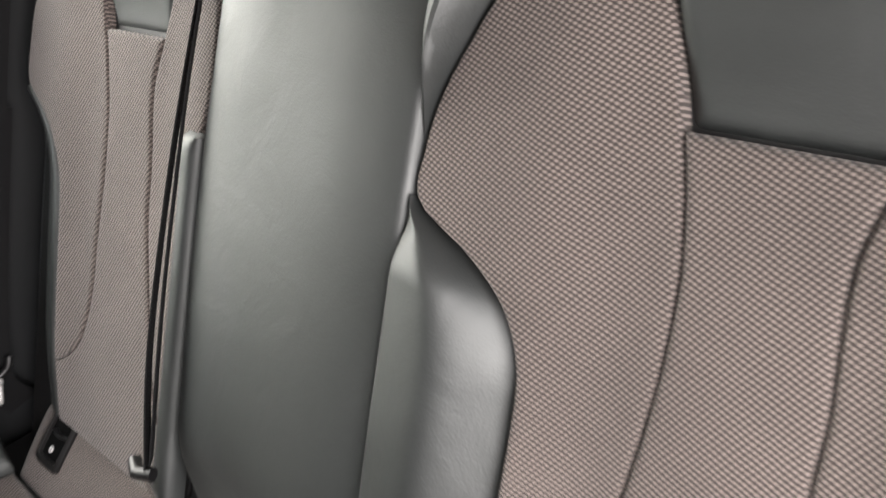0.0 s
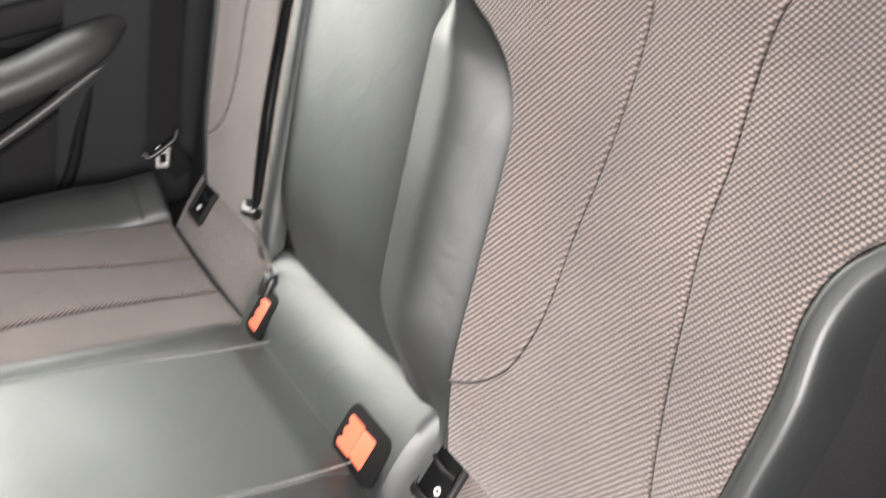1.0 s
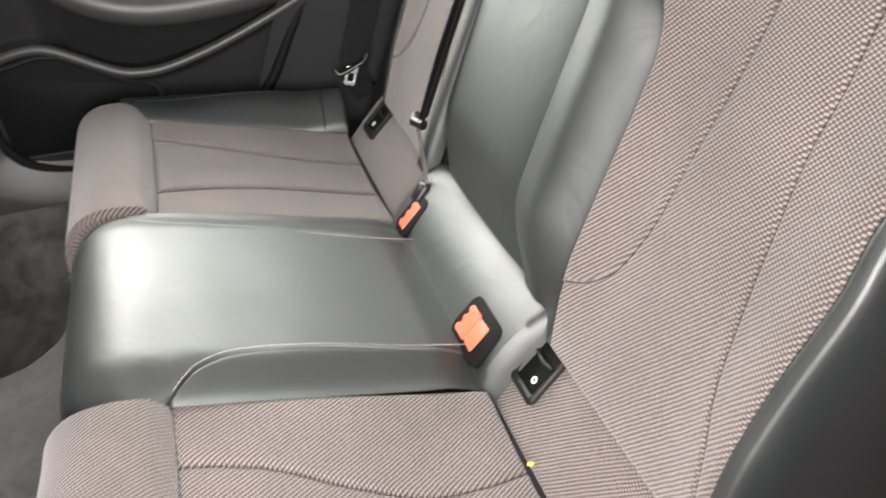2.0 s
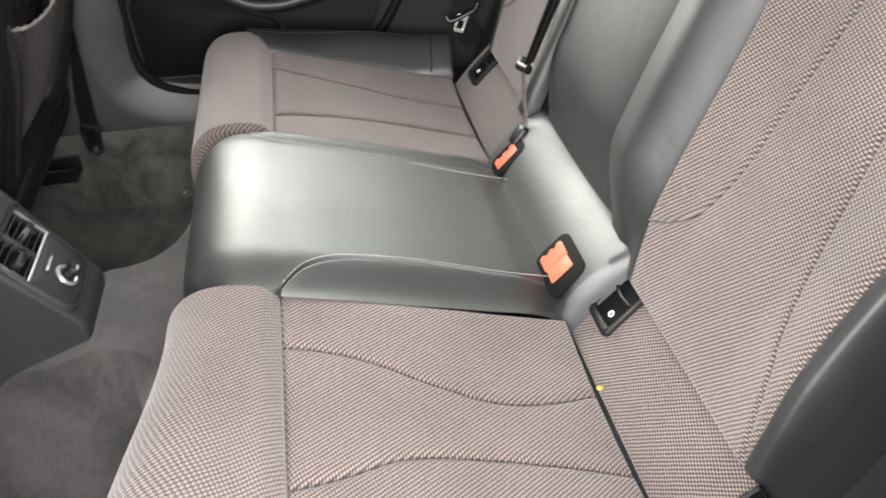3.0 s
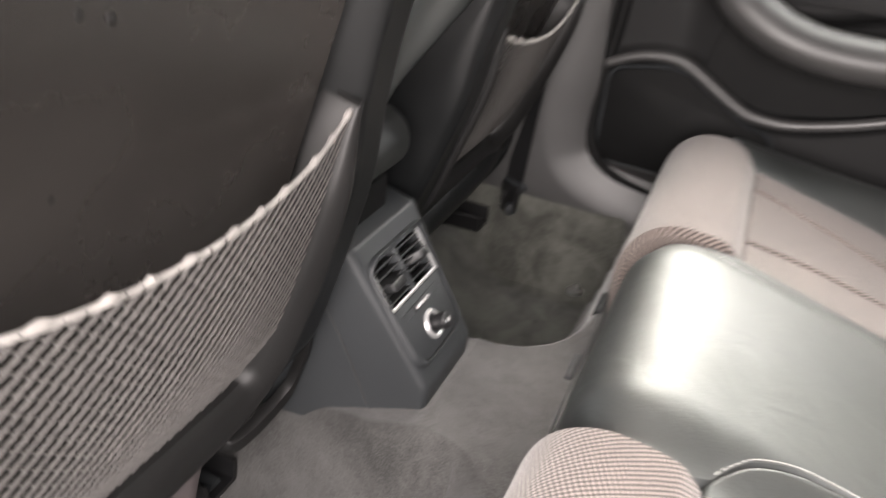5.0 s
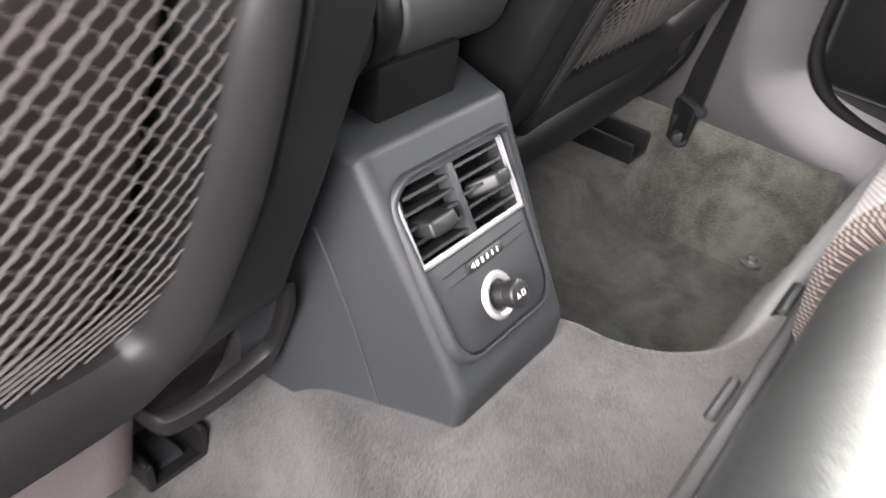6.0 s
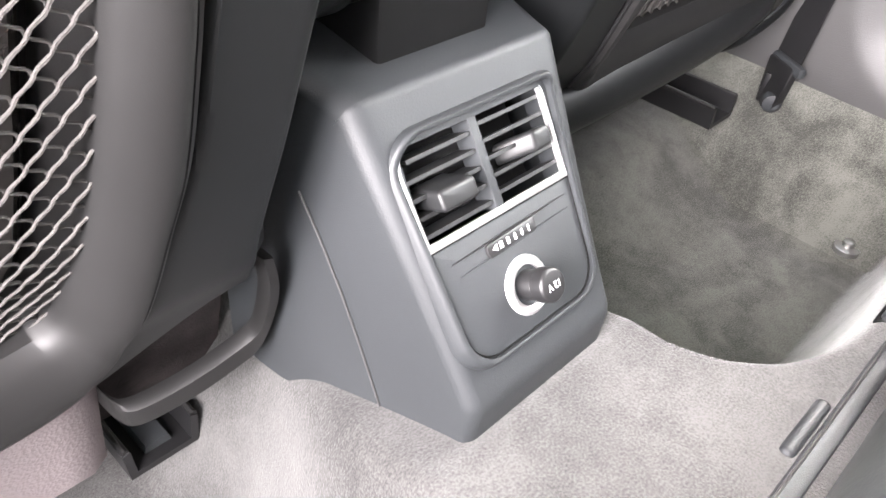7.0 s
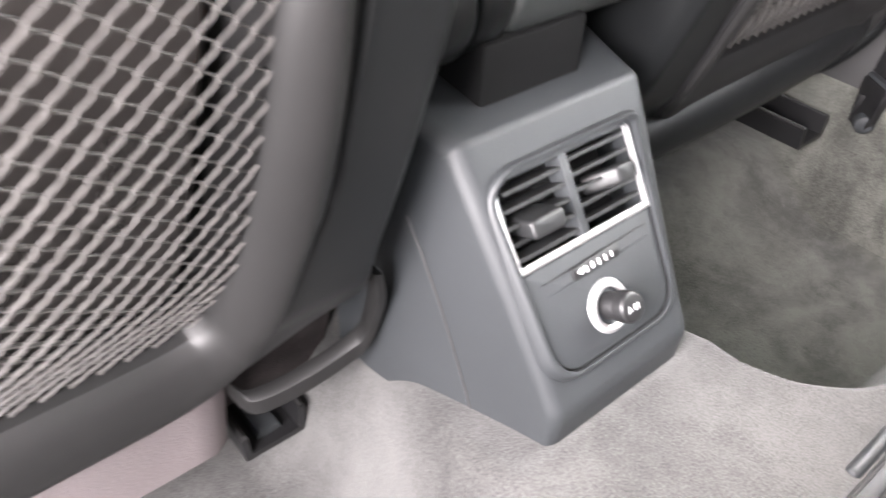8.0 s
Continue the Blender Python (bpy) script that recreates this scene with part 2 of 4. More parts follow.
def tube(points, radius, sides=8, flat=1.0, up=(0, 0, 1), closed=False):
    """A tube along points; radius a number or a list; flat squeezes it along its own side axis."""
    pts = [Vector(p) for p in points]
    rad = radius if isinstance(radius, (list, tuple)) else [radius] * len(pts)
    bm = bmesh.new()
    rings = []
    n = len(pts)
    for i, p in enumerate(pts):
        a, b = pts[(i - 1) % n if closed else max(0, i - 1)], pts[(i + 1) % n if closed else min(n - 1, i + 1)]
        d = (b - a).normalized()
        sx = d.cross(Vector(up))
        sx = sx.normalized() if sx.length > 1e-6 else Vector((1, 0, 0))
        sy = sx.cross(d)
        rings.append([bm.verts.new(p + (sx * math.cos(q) * flat + sy * math.sin(q)) * rad[i]) for q in [2 * math.pi * k / sides for k in range(sides)]])
    for i in range(n if closed else n - 1):
        r0, r1 = rings[i], rings[(i + 1) % n]
        for k in range(sides):
            bm.faces.new((r0[k], r0[(k + 1) % sides], r1[(k + 1) % sides], r1[k]))
    if not closed:
        bm.faces.new(rings[0][::-1])
        bm.faces.new(rings[-1])
    return bm


def spline(points, n=8):
    """Catmull-Rom through 3D points, n steps each."""
    p = [Vector(q) for q in points]
    out = []
    for i in range(len(p) - 1):
        a, b, c, d = p[max(0, i - 1)], p[i], p[i + 1], p[min(len(p) - 1, i + 2)]
        for k in range(n):
            t = k / n
            out.append(0.5 * (2 * b + (c - a) * t + (2 * a - 5 * b + 4 * c - d) * t * t + (3 * b - a - 3 * c + d) * t**3))
    return out + [p[-1]]


def prism(outline, place, depth0, depth1, bevel=0.0, seg=2):
    """An outline of (a, b) pairs extruded from depth0 to depth1; place(a, b, d)."""
    bm = bmesh.new()
    lo = [bm.verts.new(place(a, b, depth0)) for a, b in outline]
    hi = [bm.verts.new(place(a, b, depth1)) for a, b in outline]
    bm.faces.new(lo)
    top = bm.faces.new(hi)
    n = len(lo)
    for i in range(n):
        bm.faces.new((lo[i], lo[(i + 1) % n], hi[(i + 1) % n], hi[i]))
    if bevel:
        bmesh.ops.bevel(bm, geom=list(top.edges), offset=bevel, segments=seg, affect="EDGES", profile=0.5)
    return bm


def rounded(corners, n=6):
    """An outline from (a, b, radius) corners, each one rounded."""
    out = []
    c = len(corners)
    for i in range(c):
        a, b, r = corners[i]
        p, q, o = Vector((a, b)), Vector(corners[(i + 1) % c][:2]), Vector(corners[i - 1][:2])
        if r <= 0:
            out.append((a, b))
            continue
        u, v = (o - p).normalized(), (q - p).normalized()
        half = u.angle(v) / 2
        t = r / math.tan(half)
        start, end = p + u * t, p + v * t
        mid = p + (u + v).normalized() * (r / math.sin(half))
        a0 = math.atan2(start.y - mid.y, start.x - mid.x)
        a1 = math.atan2(end.y - mid.y, end.x - mid.x)
        da = (a1 - a0 + math.pi) % (2 * math.pi) - math.pi
        out += [(mid.x + r * math.cos(a0 + da * k / n), mid.y + r * math.sin(a0 + da * k / n)) for k in range(n + 1)]
    return out


def frame_ring(outer, inner, place, d_out, d_in, back, bulge=0.0, steps=1):
    """A ring between two outlines of the same number of points: front at d_out (outer edge) to d_in (inner edge), with a bulge between, and walls down to back."""
    bm = bmesh.new()
    n = len(outer)
    loops = [[bm.verts.new(place(a, b, back)) for a, b in outer]]
    for k in range(steps + 1):
        t = k / steps
        d = lerp(d_out, d_in, t) + bulge * math.sin(math.pi * t)
        loops.append([bm.verts.new(place(lerp(o[0], i[0], t), lerp(o[1], i[1], t), d)) for o, i in zip(outer, inner)])
    loops.append([bm.verts.new(place(a, b, back)) for a, b in inner])
    for A, B in zip(loops, loops[1:]):
        for i in range(n):
            bm.faces.new((A[i], A[(i + 1) % n], B[(i + 1) % n], B[i]))
    return bm


def merge(*bms):
    """Join several bmeshes into the first."""
    out = bms[0]
    for b in bms[1:]:
        me = bpy.data.meshes.new("tmp")
        b.to_mesh(me)
        b.free()
        out.from_mesh(me)
        bpy.data.meshes.remove(me)
    return out


# ---- ground, floor and body shell ----
def ground_sheet():
    us = [-3000, -300, -30, -6, -2, 0, 2, 6, 30, 300, 3000]
    return grid_bm(lambda u, v: (u, v, -0.42), us, us)


tagged(part("ground", ground_sheet(), ASPHALT, None), "grey asphalt that the parked car stands on", "ground", kind="structure")


def well_depth(x, y):
    """How far (m) a place lies inside a footwell, past the edge of the carpeted tunnel and seat step."""
    c = curve([(0.09, 0.70), (0.095, 0.668), (0.111, 0.633), (0.147, 0.600), (0.210, 0.581), (0.34, 0.574), (0.70, 0.569)])
    return min(abs(x) - 0.094 - (0.02 * step(0.72, 0.95, y) if x > 0 else -0.028 * step(0.74, 0.88, y)), y - c(abs(x)))


def floor_z(x, y):
    top = min(0.218, max(0.16, 0.214 - 0.28 * (y - 0.71)))
    d = well_depth(x, y)
    run = 0.075 if x > 0 else 0.10
    z = top - (top - 0.0) * step(-0.004, run, d) if d > -0.004 else top
    if abs(x) > 0.3:
        z += 0.07 * step(0.80, 0.95, y) * step(0.3, 0.4, abs(x))
    z = max(z, 0.165 * step(0.60, 0.695, abs(x)) * step(-0.004, 0.05, d)) if abs(x) > 0.6 else z
    z += 0.0015 * noise.noise((x * 14, y * 14, 0.3)) + 0.004 * noise.noise((x * 5, y * 5, 7.3)) * step(0.0, 0.1, d)
    return z


fx = [lerp(-0.765, -0.3, i / 30) for i in range(30)] + [lerp(-0.3, 0.3, i / 240) for i in range(240)] + [lerp(0.3, 0.765, i / 30) for i in range(31)]
fy = [lerp(0.44, 0.84, i / 200) for i in range(200)] + [lerp(0.84, 1.9, i / 40) for i in range(41)]
floor = tagged(part("floor", grid_bm(lambda u, v: (u, v, floor_z(u, v)), fx, fy), CARPET, None), "dark grey carpet over the floor and centre tunnel, lightly soiled", "carpet", kind="structure")

# the far footwell takes the lightened copy of the carpet
floor.data.materials.append(WELL_LIT)
for poly in floor.data.polygons:
    if poly.center.x > 0 and well_depth(poly.center.x, poly.center.y) > 0.012:
        poly.material_index = 1

# roof, far side with its window openings, and the plain rest of the shell
def body_shell():
    roof = grid_bm(lambda u, v: (u, v, 1.28 - 0.10 * (u / 0.7) ** 2 - 0.16 * step(1.1, 1.9, v) - 0.06 * step(-0.1, -0.7, v)), [lerp(-0.68, 0.68, i / 12) for i in range(13)], [lerp(-0.75, 1.75, i / 12) for i in range(13)])
    tagged(part("ceiling", roof, LINER, None), "light grey cloth roof lining of the car", "ceiling", kind="structure")
    lower = merge(box(0.745, 0.79, 0.80, 2.2, -0.2, 0.656, 0.01), box(0.745, 0.79, -0.9, -0.12, -0.2, 0.656, 0.01))
    tagged(part("wall_far", lower, PLASTIC_SOFT, None), "dark plain inner side trim of the car", "wall", kind="structure")
    pillars = merge(*[tube([(0.74, y0, 0.62), (0.66, y1, 1.2)], 0.05, 8) for y0, y1 in ((0.86, 0.80), (-0.32, -0.5), (2.2, 1.5))],
                    *[tube([(-0.75, y0, 0.2), (-0.66, y1, 1.2)], 0.05, 8) for y0, y1 in ((0.98, 0.92), (-0.45, -0.55))],
                    tube([(-0.75, 2.2, 0.62), (-0.66, 1.5, 1.2)], 0.05, 8))
    tagged(part("pillar_trim", pillars, PLASTIC_SOFT, None), "dark plastic trim on the roof pillars", "trim", kind="structure")
    near = merge(box(-0.79, -0.745, 1.02, 2.2, -0.2, 0.66, 0.01), box(-0.79, -0.745, -0.9, -0.42, -0.2, 0.66, 0.01), box(-0.79, -0.72, -0.42, 1.02, -0.2, 0.13, 0.02))
    tagged(part("wall_near", near, PLASTIC_SOFT, None), "dark plain side trim round the open doorway", "wall", kind="structure")
    tagged(part("wall_front", merge(box(-0.75, 0.75, 1.9, 2.2, -0.2, 0.80, 0.03), box(-0.75, 0.75, 1.55, 1.9, 0.45, 0.80, 0.05)), PLASTIC_SOFT, None), "dark dashboard closing the cabin in front", "dashboard", kind="structure")
    tagged(part("wall_rear", merge(box(-0.75, 0.75, -0.9, -0.36, 0.86, 0.9, 0.01), box(-0.75, 0.75, -0.95, -0.9, -0.2, 0.9, 0.01)), PLASTIC_SOFT, None), "dark parcel shelf behind the rear seat", "shelf", kind="structure")


body_shell()


# ---- rear bench cushion ----
PROFILE = spline([(0, 0.062, 0.250), (0, 0.16, 0.274), (0, 0.28, 0.310), (0, 0.40, 0.348), (0, 0.47, 0.368), (0, 0.516, 0.364), (0, 0.544, 0.334), (0, 0.553, 0.282), (0, 0.545, 0.20), (0, 0.538, 0.10), (0, 0.53, 0.03)], 12)
ARC = [0.0]
for a, b in zip(PROFILE, PROFILE[1:]):
    ARC.append(ARC[-1] + (b - a).length)


def seat(x, q, h):
    """The cushion's top: q metres from the bight forwards and down over the front edge, h above it."""
    q = min(max(q, 0), ARC[-1] - 1e-5)
    k = max(i for i in range(len(ARC) - 1) if ARC[i] <= q)
    t = (q - ARC[k]) / (ARC[k + 1] - ARC[k])
    p = PROFILE[k].lerp(PROFILE[k + 1], t)
    d0 = PROFILE[min(k + 1, len(PROFILE) - 1)] - PROFILE[k]
    d1 = PROFILE[min(k + 2, len(PROFILE) - 1)] - PROFILE[min(k + 1, len(PROFILE) - 2)]
    d = d0.lerp(d1, t)
    n = Vector((0, -d.z, d.y)).normalized()
    return (x, p.y + n.y * h, p.z + n.z * h)


Q_GROOVE = 0.372
Q_END = ARC[-1]


def const(v):
    return lambda s: v


def side_cushion(owner, shift, edge_in, edge_out):
    """Cloth seat place: three waved panels and a front roll between its two edges, and a leather bolster outside."""
    m = Matrix.Translation((shift, 0, 0))

    def mv(bm):
        bm.transform(m)
        return bm
    lo, hi = min(edge_in, edge_out) - shift, max(edge_in, edge_out) - shift
    right = curve([(0.0, hi), (0.37, hi + (0.014 if shift == 0 else 0.0)), (0.5, hi + (0.018 if shift == 0 else 0.0))])
    left = curve([(0.0, lo), (0.2, lo + 0.003), (0.5, lo)])
    wave_in = curve([(0.0, -0.335), (0.06, -0.348), (0.13, -0.352), (0.20, -0.330), (0.28, -0.294), (0.34, -0.281), (0.372, -0.278)])
    wave_out = curve([(0.0, -0.455), (0.07, -0.442), (0.15, -0.434), (0.25, -0.432), (0.32, -0.456), (0.372, -0.470)])
    if shift:
        wave_in = curve([(0.0, -0.335), (0.13, -0.325), (0.25, -0.303), (0.372, -0.278)])
        wave_out = curve([(0.0, -0.455), (0.13, -0.447), (0.26, -0.450), (0.372, -0.470)])

    def puff(x, q):
        u = (x - lo) / (hi - lo)
        return -0.010 * math.sin(math.pi * min(1, max(0, u))) + 0.006 * math.sin(math.pi * min(1, q / Q_GROOVE))
    for a, b in ((wave_in, right), (wave_out, wave_in), (left, wave_out)):
        part("seat_panel", mv(panel(seat, a, b, 0, Q_GROOVE, puff, r=0.012, drop=0.75)), CLOTH, owner)
    right_roll = right if shift == 0 else (lambda q: hi + 0.050 * step(Q_GROOVE, Q_GROOVE + 0.05, q))
    part("front_roll", mv(panel(seat, left, right_roll, Q_GROOVE, Q_END, lambda x, q: 0.012 * step(Q_GROOVE, Q_GROOVE + 0.03, q) + (0.042 * step(-0.22, -0.56, x) * step(0.40, 0.50, q) if shift == 0 else 0), nv=70, r=0.010, ends=(True, False))), CLOTH, owner)
    sgn = 1 if edge_out > 0 else -1

    def bol(x, q):
        u = (sgn * x - abs(edge_out)) / 0.115
        if sgn > 0:
            return (0.050 - 0.034 * step(0.10, 0.40, q)) * math.sin(math.pi * min(1, max(0, u * 0.66))) - 0.05 * step(0.7, 1.0, u) + 0.014 * step(0.10, 0.0, q)
        return 0.034 * math.sin(math.pi * min(1, max(0, u * 0.62 + 0.02))) - 0.05 * step(0.6, 1.0, u) + 0.012 * step(0.10, 0.0, q)
    rim = curve([(0.0, 0.112), (0.2, 0.116), (0.4, 0.110), (0.5, 0.085), (0.6, 0.07)])
    if sgn > 0:
        width = curve([(0.0, 0.112), (0.2, 0.108), (0.34, 0.085), (0.42, 0.066)])
        bm = panel(seat, const(edge_out), lambda q: edge_out + width(q), 0, 0.425, bol, nv=70, r=0.010, sides=(True, True))
    else:
        bm = panel(seat, lambda q: edge_out - rim(q), const(edge_out), 0, Q_END, bol, nv=70, r=0.008, ends=(True, False), sides=(False, True))
    part("bolster", bm, LEATHER, owner, "smooth dark leather side bolster")
    if sgn > 0:
        seam = [(edge_out + width(q) * 0.72, q) for q in [lerp(0.05, 0.40, i / 40) for i in range(41)]] + [(edge_out + width(0.41) * f, 0.412) for f in (0.5, 0.3, 0.1)]
        part("end_seam", tube([seat(edge_out + 0.10 * f, 0.048, bol(edge_out + 0.10 * f, 0.048) - 0.0006) for f in [k / 12 for k in range(13)]], 0.0016, 5), BLACK, owner)
    else:
        seam = [(edge_out - 0.016 - 0.030 * step(0.10, 0.30, q) + 0.03 * step(0.33, 0.39, q), q) for q in [lerp(0.03, 0.392, i / 40) for i in range(41)]]
    part("bolster_seam", tube([seat(x, q, bol(x, q) + 0.0004) for x, q in seam], 0.0012, 5), BLACK, owner)


bench = thing("rear_bench", "grey cloth rear bench cushion with a black leather middle place", "car seat")
side_cushion(bench, 0.0, -0.208, -0.560)
side_cushion(bench, 0.765, 0.200, 0.556)


def centre_h(x, q):
    u = abs(x - 0.0) / 0.2
    return 0.020 - 0.017 * step(0.66, 1.0, u) - 0.022 * step(0.38, 0.58, q) + 0.003 * math.sin(math.pi * min(1, q / 0.4)) - 0.010 * step(0.06, 0.0, q) - 0.004 * step(0.43, 0.53, q)


seam_near = curve([(0.0, -0.152), (0.08, -0.146), (0.2, -0.136), (0.30, -0.141), (0.345, -0.158), (0.366, -0.180), (0.376, -0.198)])
seam_far = curve([(0.0, 0.112), (0.1, 0.126), (0.22, 0.146), (0.35, 0.163), (0.40, 0.176), (0.42, 0.198)])
part("centre_pad", panel(seat, lambda q: seam_near(q) if q < 0.376 else -0.199, lambda q: seam_far(q) if q < 0.42 else 0.199, 0, Q_END, centre_h, nu=40, nv=90, r=0.004, ends=(True, False)), LEATHER, bench, "raised black leather middle seat pad")
part("centre_edge", panel(seat, const(-0.206), seam_near, 0, 0.376, centre_h, nu=20, nv=50, r=0.004, sides=(False, True)), LEATHER, bench, "black leather welt beside the cloth")
part("centre_edge", panel(seat, seam_far, const(0.206), 0, 0.42, centre_h, nu=20, nv=50, r=0.004, sides=(True, False)), LEATHER, bench, "black leather welt beside the cloth")


def stitches(owner, line, n, radius=0.00062):
    """A row of short stitches along line(t), t 0..1, as one mesh."""
    bms = []
    for i in range(n):
        a, b = Vector(line(i / n)), Vector(line((i + 0.62) / n))
        bms.append(tube([a, b], radius, 4))
    return part("stitching", merge(*bms), THREAD, owner, "pale grey stitching")


stitches(bench, lambda t: seat(seam_near(0.005 + 0.368 * t) + 0.006, 0.005 + 0.368 * t, centre_h(seam_near(0.005 + 0.368 * t), 0.1) + 0.0008), 90)
stitches(bench, lambda t: seat(seam_far(0.005 + 0.40 * t) - 0.006, 0.005 + 0.40 * t, centre_h(seam_far(0.005 + 0.40 * t), 0.1) + 0.0008), 90)

part("base", merge(box(-0.66, 0.66, -0.02, 0.50, 0.03, 0.225, 0.01), box(-0.2, 0.2, 0.46, 0.52, 0.10, 0.30, 0.01)), PLASTIC_SOFT, bench)


# strip between cushion and backrest
def strip_at(x, t, h):
    """t metres up the sloping strip from the bight; h proud of it."""
    y0, z0, dy, dz = 0.060, 0.226, -0.70, 0.714
    return (x, y0 + dy * t + 0.714 * h, z0 + dz * t + 0.70 * h)


part("rear_strip", panel(strip_at, const(-0.575), const(-0.197), 0, 0.16, lambda x, t: 0.004 * math.sin(math.pi * t / 0.16), nu=16, nv=14, r=0.006), CLOTH, bench)
part("rear_strip", panel(strip_at, const(0.197), const(0.575), 0, 0.16, lambda x, t: 0.004 * math.sin(math.pi * t / 0.16), nu=16, nv=14, r=0.006), CLOTH, bench)


def pad_h(x, t):
    h = 0.037 * max(0.0, math.sin(math.pi * min(1, max(0, (t + 0.030) / 0.20)))) ** 0.7
    return h * step(0.224, 0.198, abs(x))


part("buckle_pad", panel(strip_at, const(-0.222), const(0.218), -0.012, 0.150, pad_h, nu=40, nv=40, r=0.016), LEATHER, bench, "rounded black leather pad round the belt buckles")


# ---- rear backrest ----
def back(x, s, h):
    return (x, -0.002 - 0.383 * s + 0.924 * h, 0.30 + 0.924 * s + 0.383 * h)


S_TOP = 0.70
seam_a = curve([(-0.06, -0.240), (0.0, -0.234), (0.06, -0.228), (0.12, -0.226), (0.25, -0.226), (0.33, -0.225), (0.38, -0.220), (0.42, -0.200), (0.45, -0.160), (0.478, -0.104), (0.52, -0.100), (0.56, -0.106), (0.60, -0.122), (0.65, -0.150), (0.70, -0.20)])
seam_b = curve([(0.104, -0.218), (0.118, -0.245), (0.135, -0.266), (0.165, -0.288), (0.23, -0.308), (0.31, -0.313), (0.39, -0.319), (0.47, -0.317), (0.52, -0.308), (0.568, -0.295), (0.65, -0.272), (0.70, -0.258)])
seam_c = curve([(-0.06, -0.535), (0.05, -0.510), (0.115, -0.494), (0.16, -0.470), (0.23, -0.450), (0.30, -0.436), (0.365, -0.425), (0.42, -0.423), (0.51, -0.413), (0.568, -0.424), (0.65, -0.44), (0.70, -0.45)])
seam_d = curve([(-0.06, -0.54), (0.0, -0.520), (0.1, -0.521), (0.2, -0.521), (0.30, -0.525), (0.36, -0.520), (0.40, -0.530), (0.43, -0.555), (0.46, -0.60), (0.483, -0.65), (0.52, -0.655), (0.60, -0.62), (0.70, -0.53)])
FLOOR_S = 0.018


def back_h(x, s):
    u = (abs(x) - 0.2) / 0.33
    wing = 0.020 * step(0.30, 0.0, u) + 0.020 * step(0.70, 1.0, u)
    return 0.004 + wing * step(0.0, 0.15, s) + 0.010 * math.sin(math.pi * min(1, max(0, s / 0.6))) - 0.006 * step(0.06, -0.05, s)


def side_back(owner, shift, a, d, bolster):
    """Cloth backrest place between the seams d (lower x) and a (higher x); shift lays it across the car."""
    m = Matrix.Translation((shift, 0, 0))

    def mv(bm):
        bm.transform(m)
        return bm
    r = 0.007
    low = 0.104
    k = 1.0 if shift == 0 else 0.45

    def h(x, s):
        return back_h(x, s) * k
    part("back_panel", mv(panel(back, seam_b, a, low, S_TOP, h, nv=90, r=r)), CLOTH, owner)
    part("back_panel", mv(panel(back, seam_c, lambda s: seam_b(s) if s > low else a(s), FLOOR_S, 0.568, h, nv=110, r=r)), CLOTH, owner)
    part("back_panel", mv(panel(back, d, seam_c, FLOOR_S, S_TOP, h, nv=90, r=r)), CLOTH, owner)
    part("top_insert", mv(panel(back, seam_c, seam_b, 0.568, S_TOP + 0.03, lambda x, s: h(x, s) - 0.012 + 0.02 * step(0.568, 0.66, s), nv=30, r=0.014)), LEATHER, owner, "black leather insert below the head restraint")
    x0, x1 = bolster

    def bh(x, s):
        e = abs(x - (d(s) if x0 < -0.5 else a(s)))
        return h(x, s) - 0.03 * step(0.0, 0.10, e) - (0.06 * step(0.016, 0.042, e) if x0 < -0.5 else 0)
    if x0 < -0.5:
        bm = panel(back, lambda s: d(s) - 0.042 * step(0.495, 0.40, s) - 0.001, d, FLOOR_S, 0.478, bh, nv=50, r=0.008, sides=(False, True))
    else:
        bm = panel(back, a, lambda s: max(x1, a(s) + 0.001), FLOOR_S, 0.478, bh, nv=50, r=0.008, sides=(True, False))
    part("bolster", mv(bm), LEATHER, owner, "dark leather outer bolster")


near_back = thing("split_backrest_seat", "wide rear seat backrest in grey cloth with black leather middle", "car seat")
far_back = thing("split_backrest_seat", "narrow rear seat backrest in grey cloth", "car seat")
side_back(near_back, 0.0, seam_a, seam_d, (-0.64, 0))
seam_a_far = curve([(0.0, -0.232), (0.12, -0.226), (0.33, -0.222), (0.38, -0.214), (0.42, -0.192), (0.45, -0.160), (0.478, -0.118), (0.52, -0.112), (0.60, -0.125), (0.70, -0.19)])
seam_d_far = curve([(0.0, -0.506), (0.43, -0.506), (0.46, -0.514), (0.484, -0.532), (0.56, -0.540), (0.70, -0.540)])
side_back(far_back, 0.745, seam_a_far, seam_d_far, (0, -0.115))
ridge = curve([(-0.06, -0.150), (0.0, -0.140), (0.055, -0.128), (0.10, -0.112), (0.20, -0.104), (0.32, -0.100), (0.483, -0.098), (0.70, -0.098)])


def bol_h(x, s):
    a, b = seam_a(s), ridge(s)
    u = (x - a) / max(1e-4, b - a)
    full = lerp(0.008, 0.046, step(-0.1, 0.6, u)) * (lerp(1, 0.55, step(0.42, 0.482, s)) if s < 0.49 else lerp(0.35, 1, step(0.51, 0.62, s)))
    return full - 0.052 * step(0.17, 0.01, s) * step(-0.1, 0.5, u) + 0.010 * math.sin(math.pi * min(1, max(0, u))) * step(0.0, 0.12, s)


part("inner_bolster", panel(back, seam_a, lambda s: max(ridge(s), seam_a(s) + 0.002), FLOOR_S, 0.482, bol_h, nu=24, nv=90, r=0.007, ends=(True, False)), LEATHER, near_back, "smooth black leather inner bolster")
part("upper_wedge", panel(back, seam_a, lambda s: max(ridge(s), seam_a(s) + 0.002), 0.515, 0.70, bol_h, nu=12, nv=24, r=0.006, ends=(True, False)), LEATHER, near_back, "black leather wedge beside the cloth")


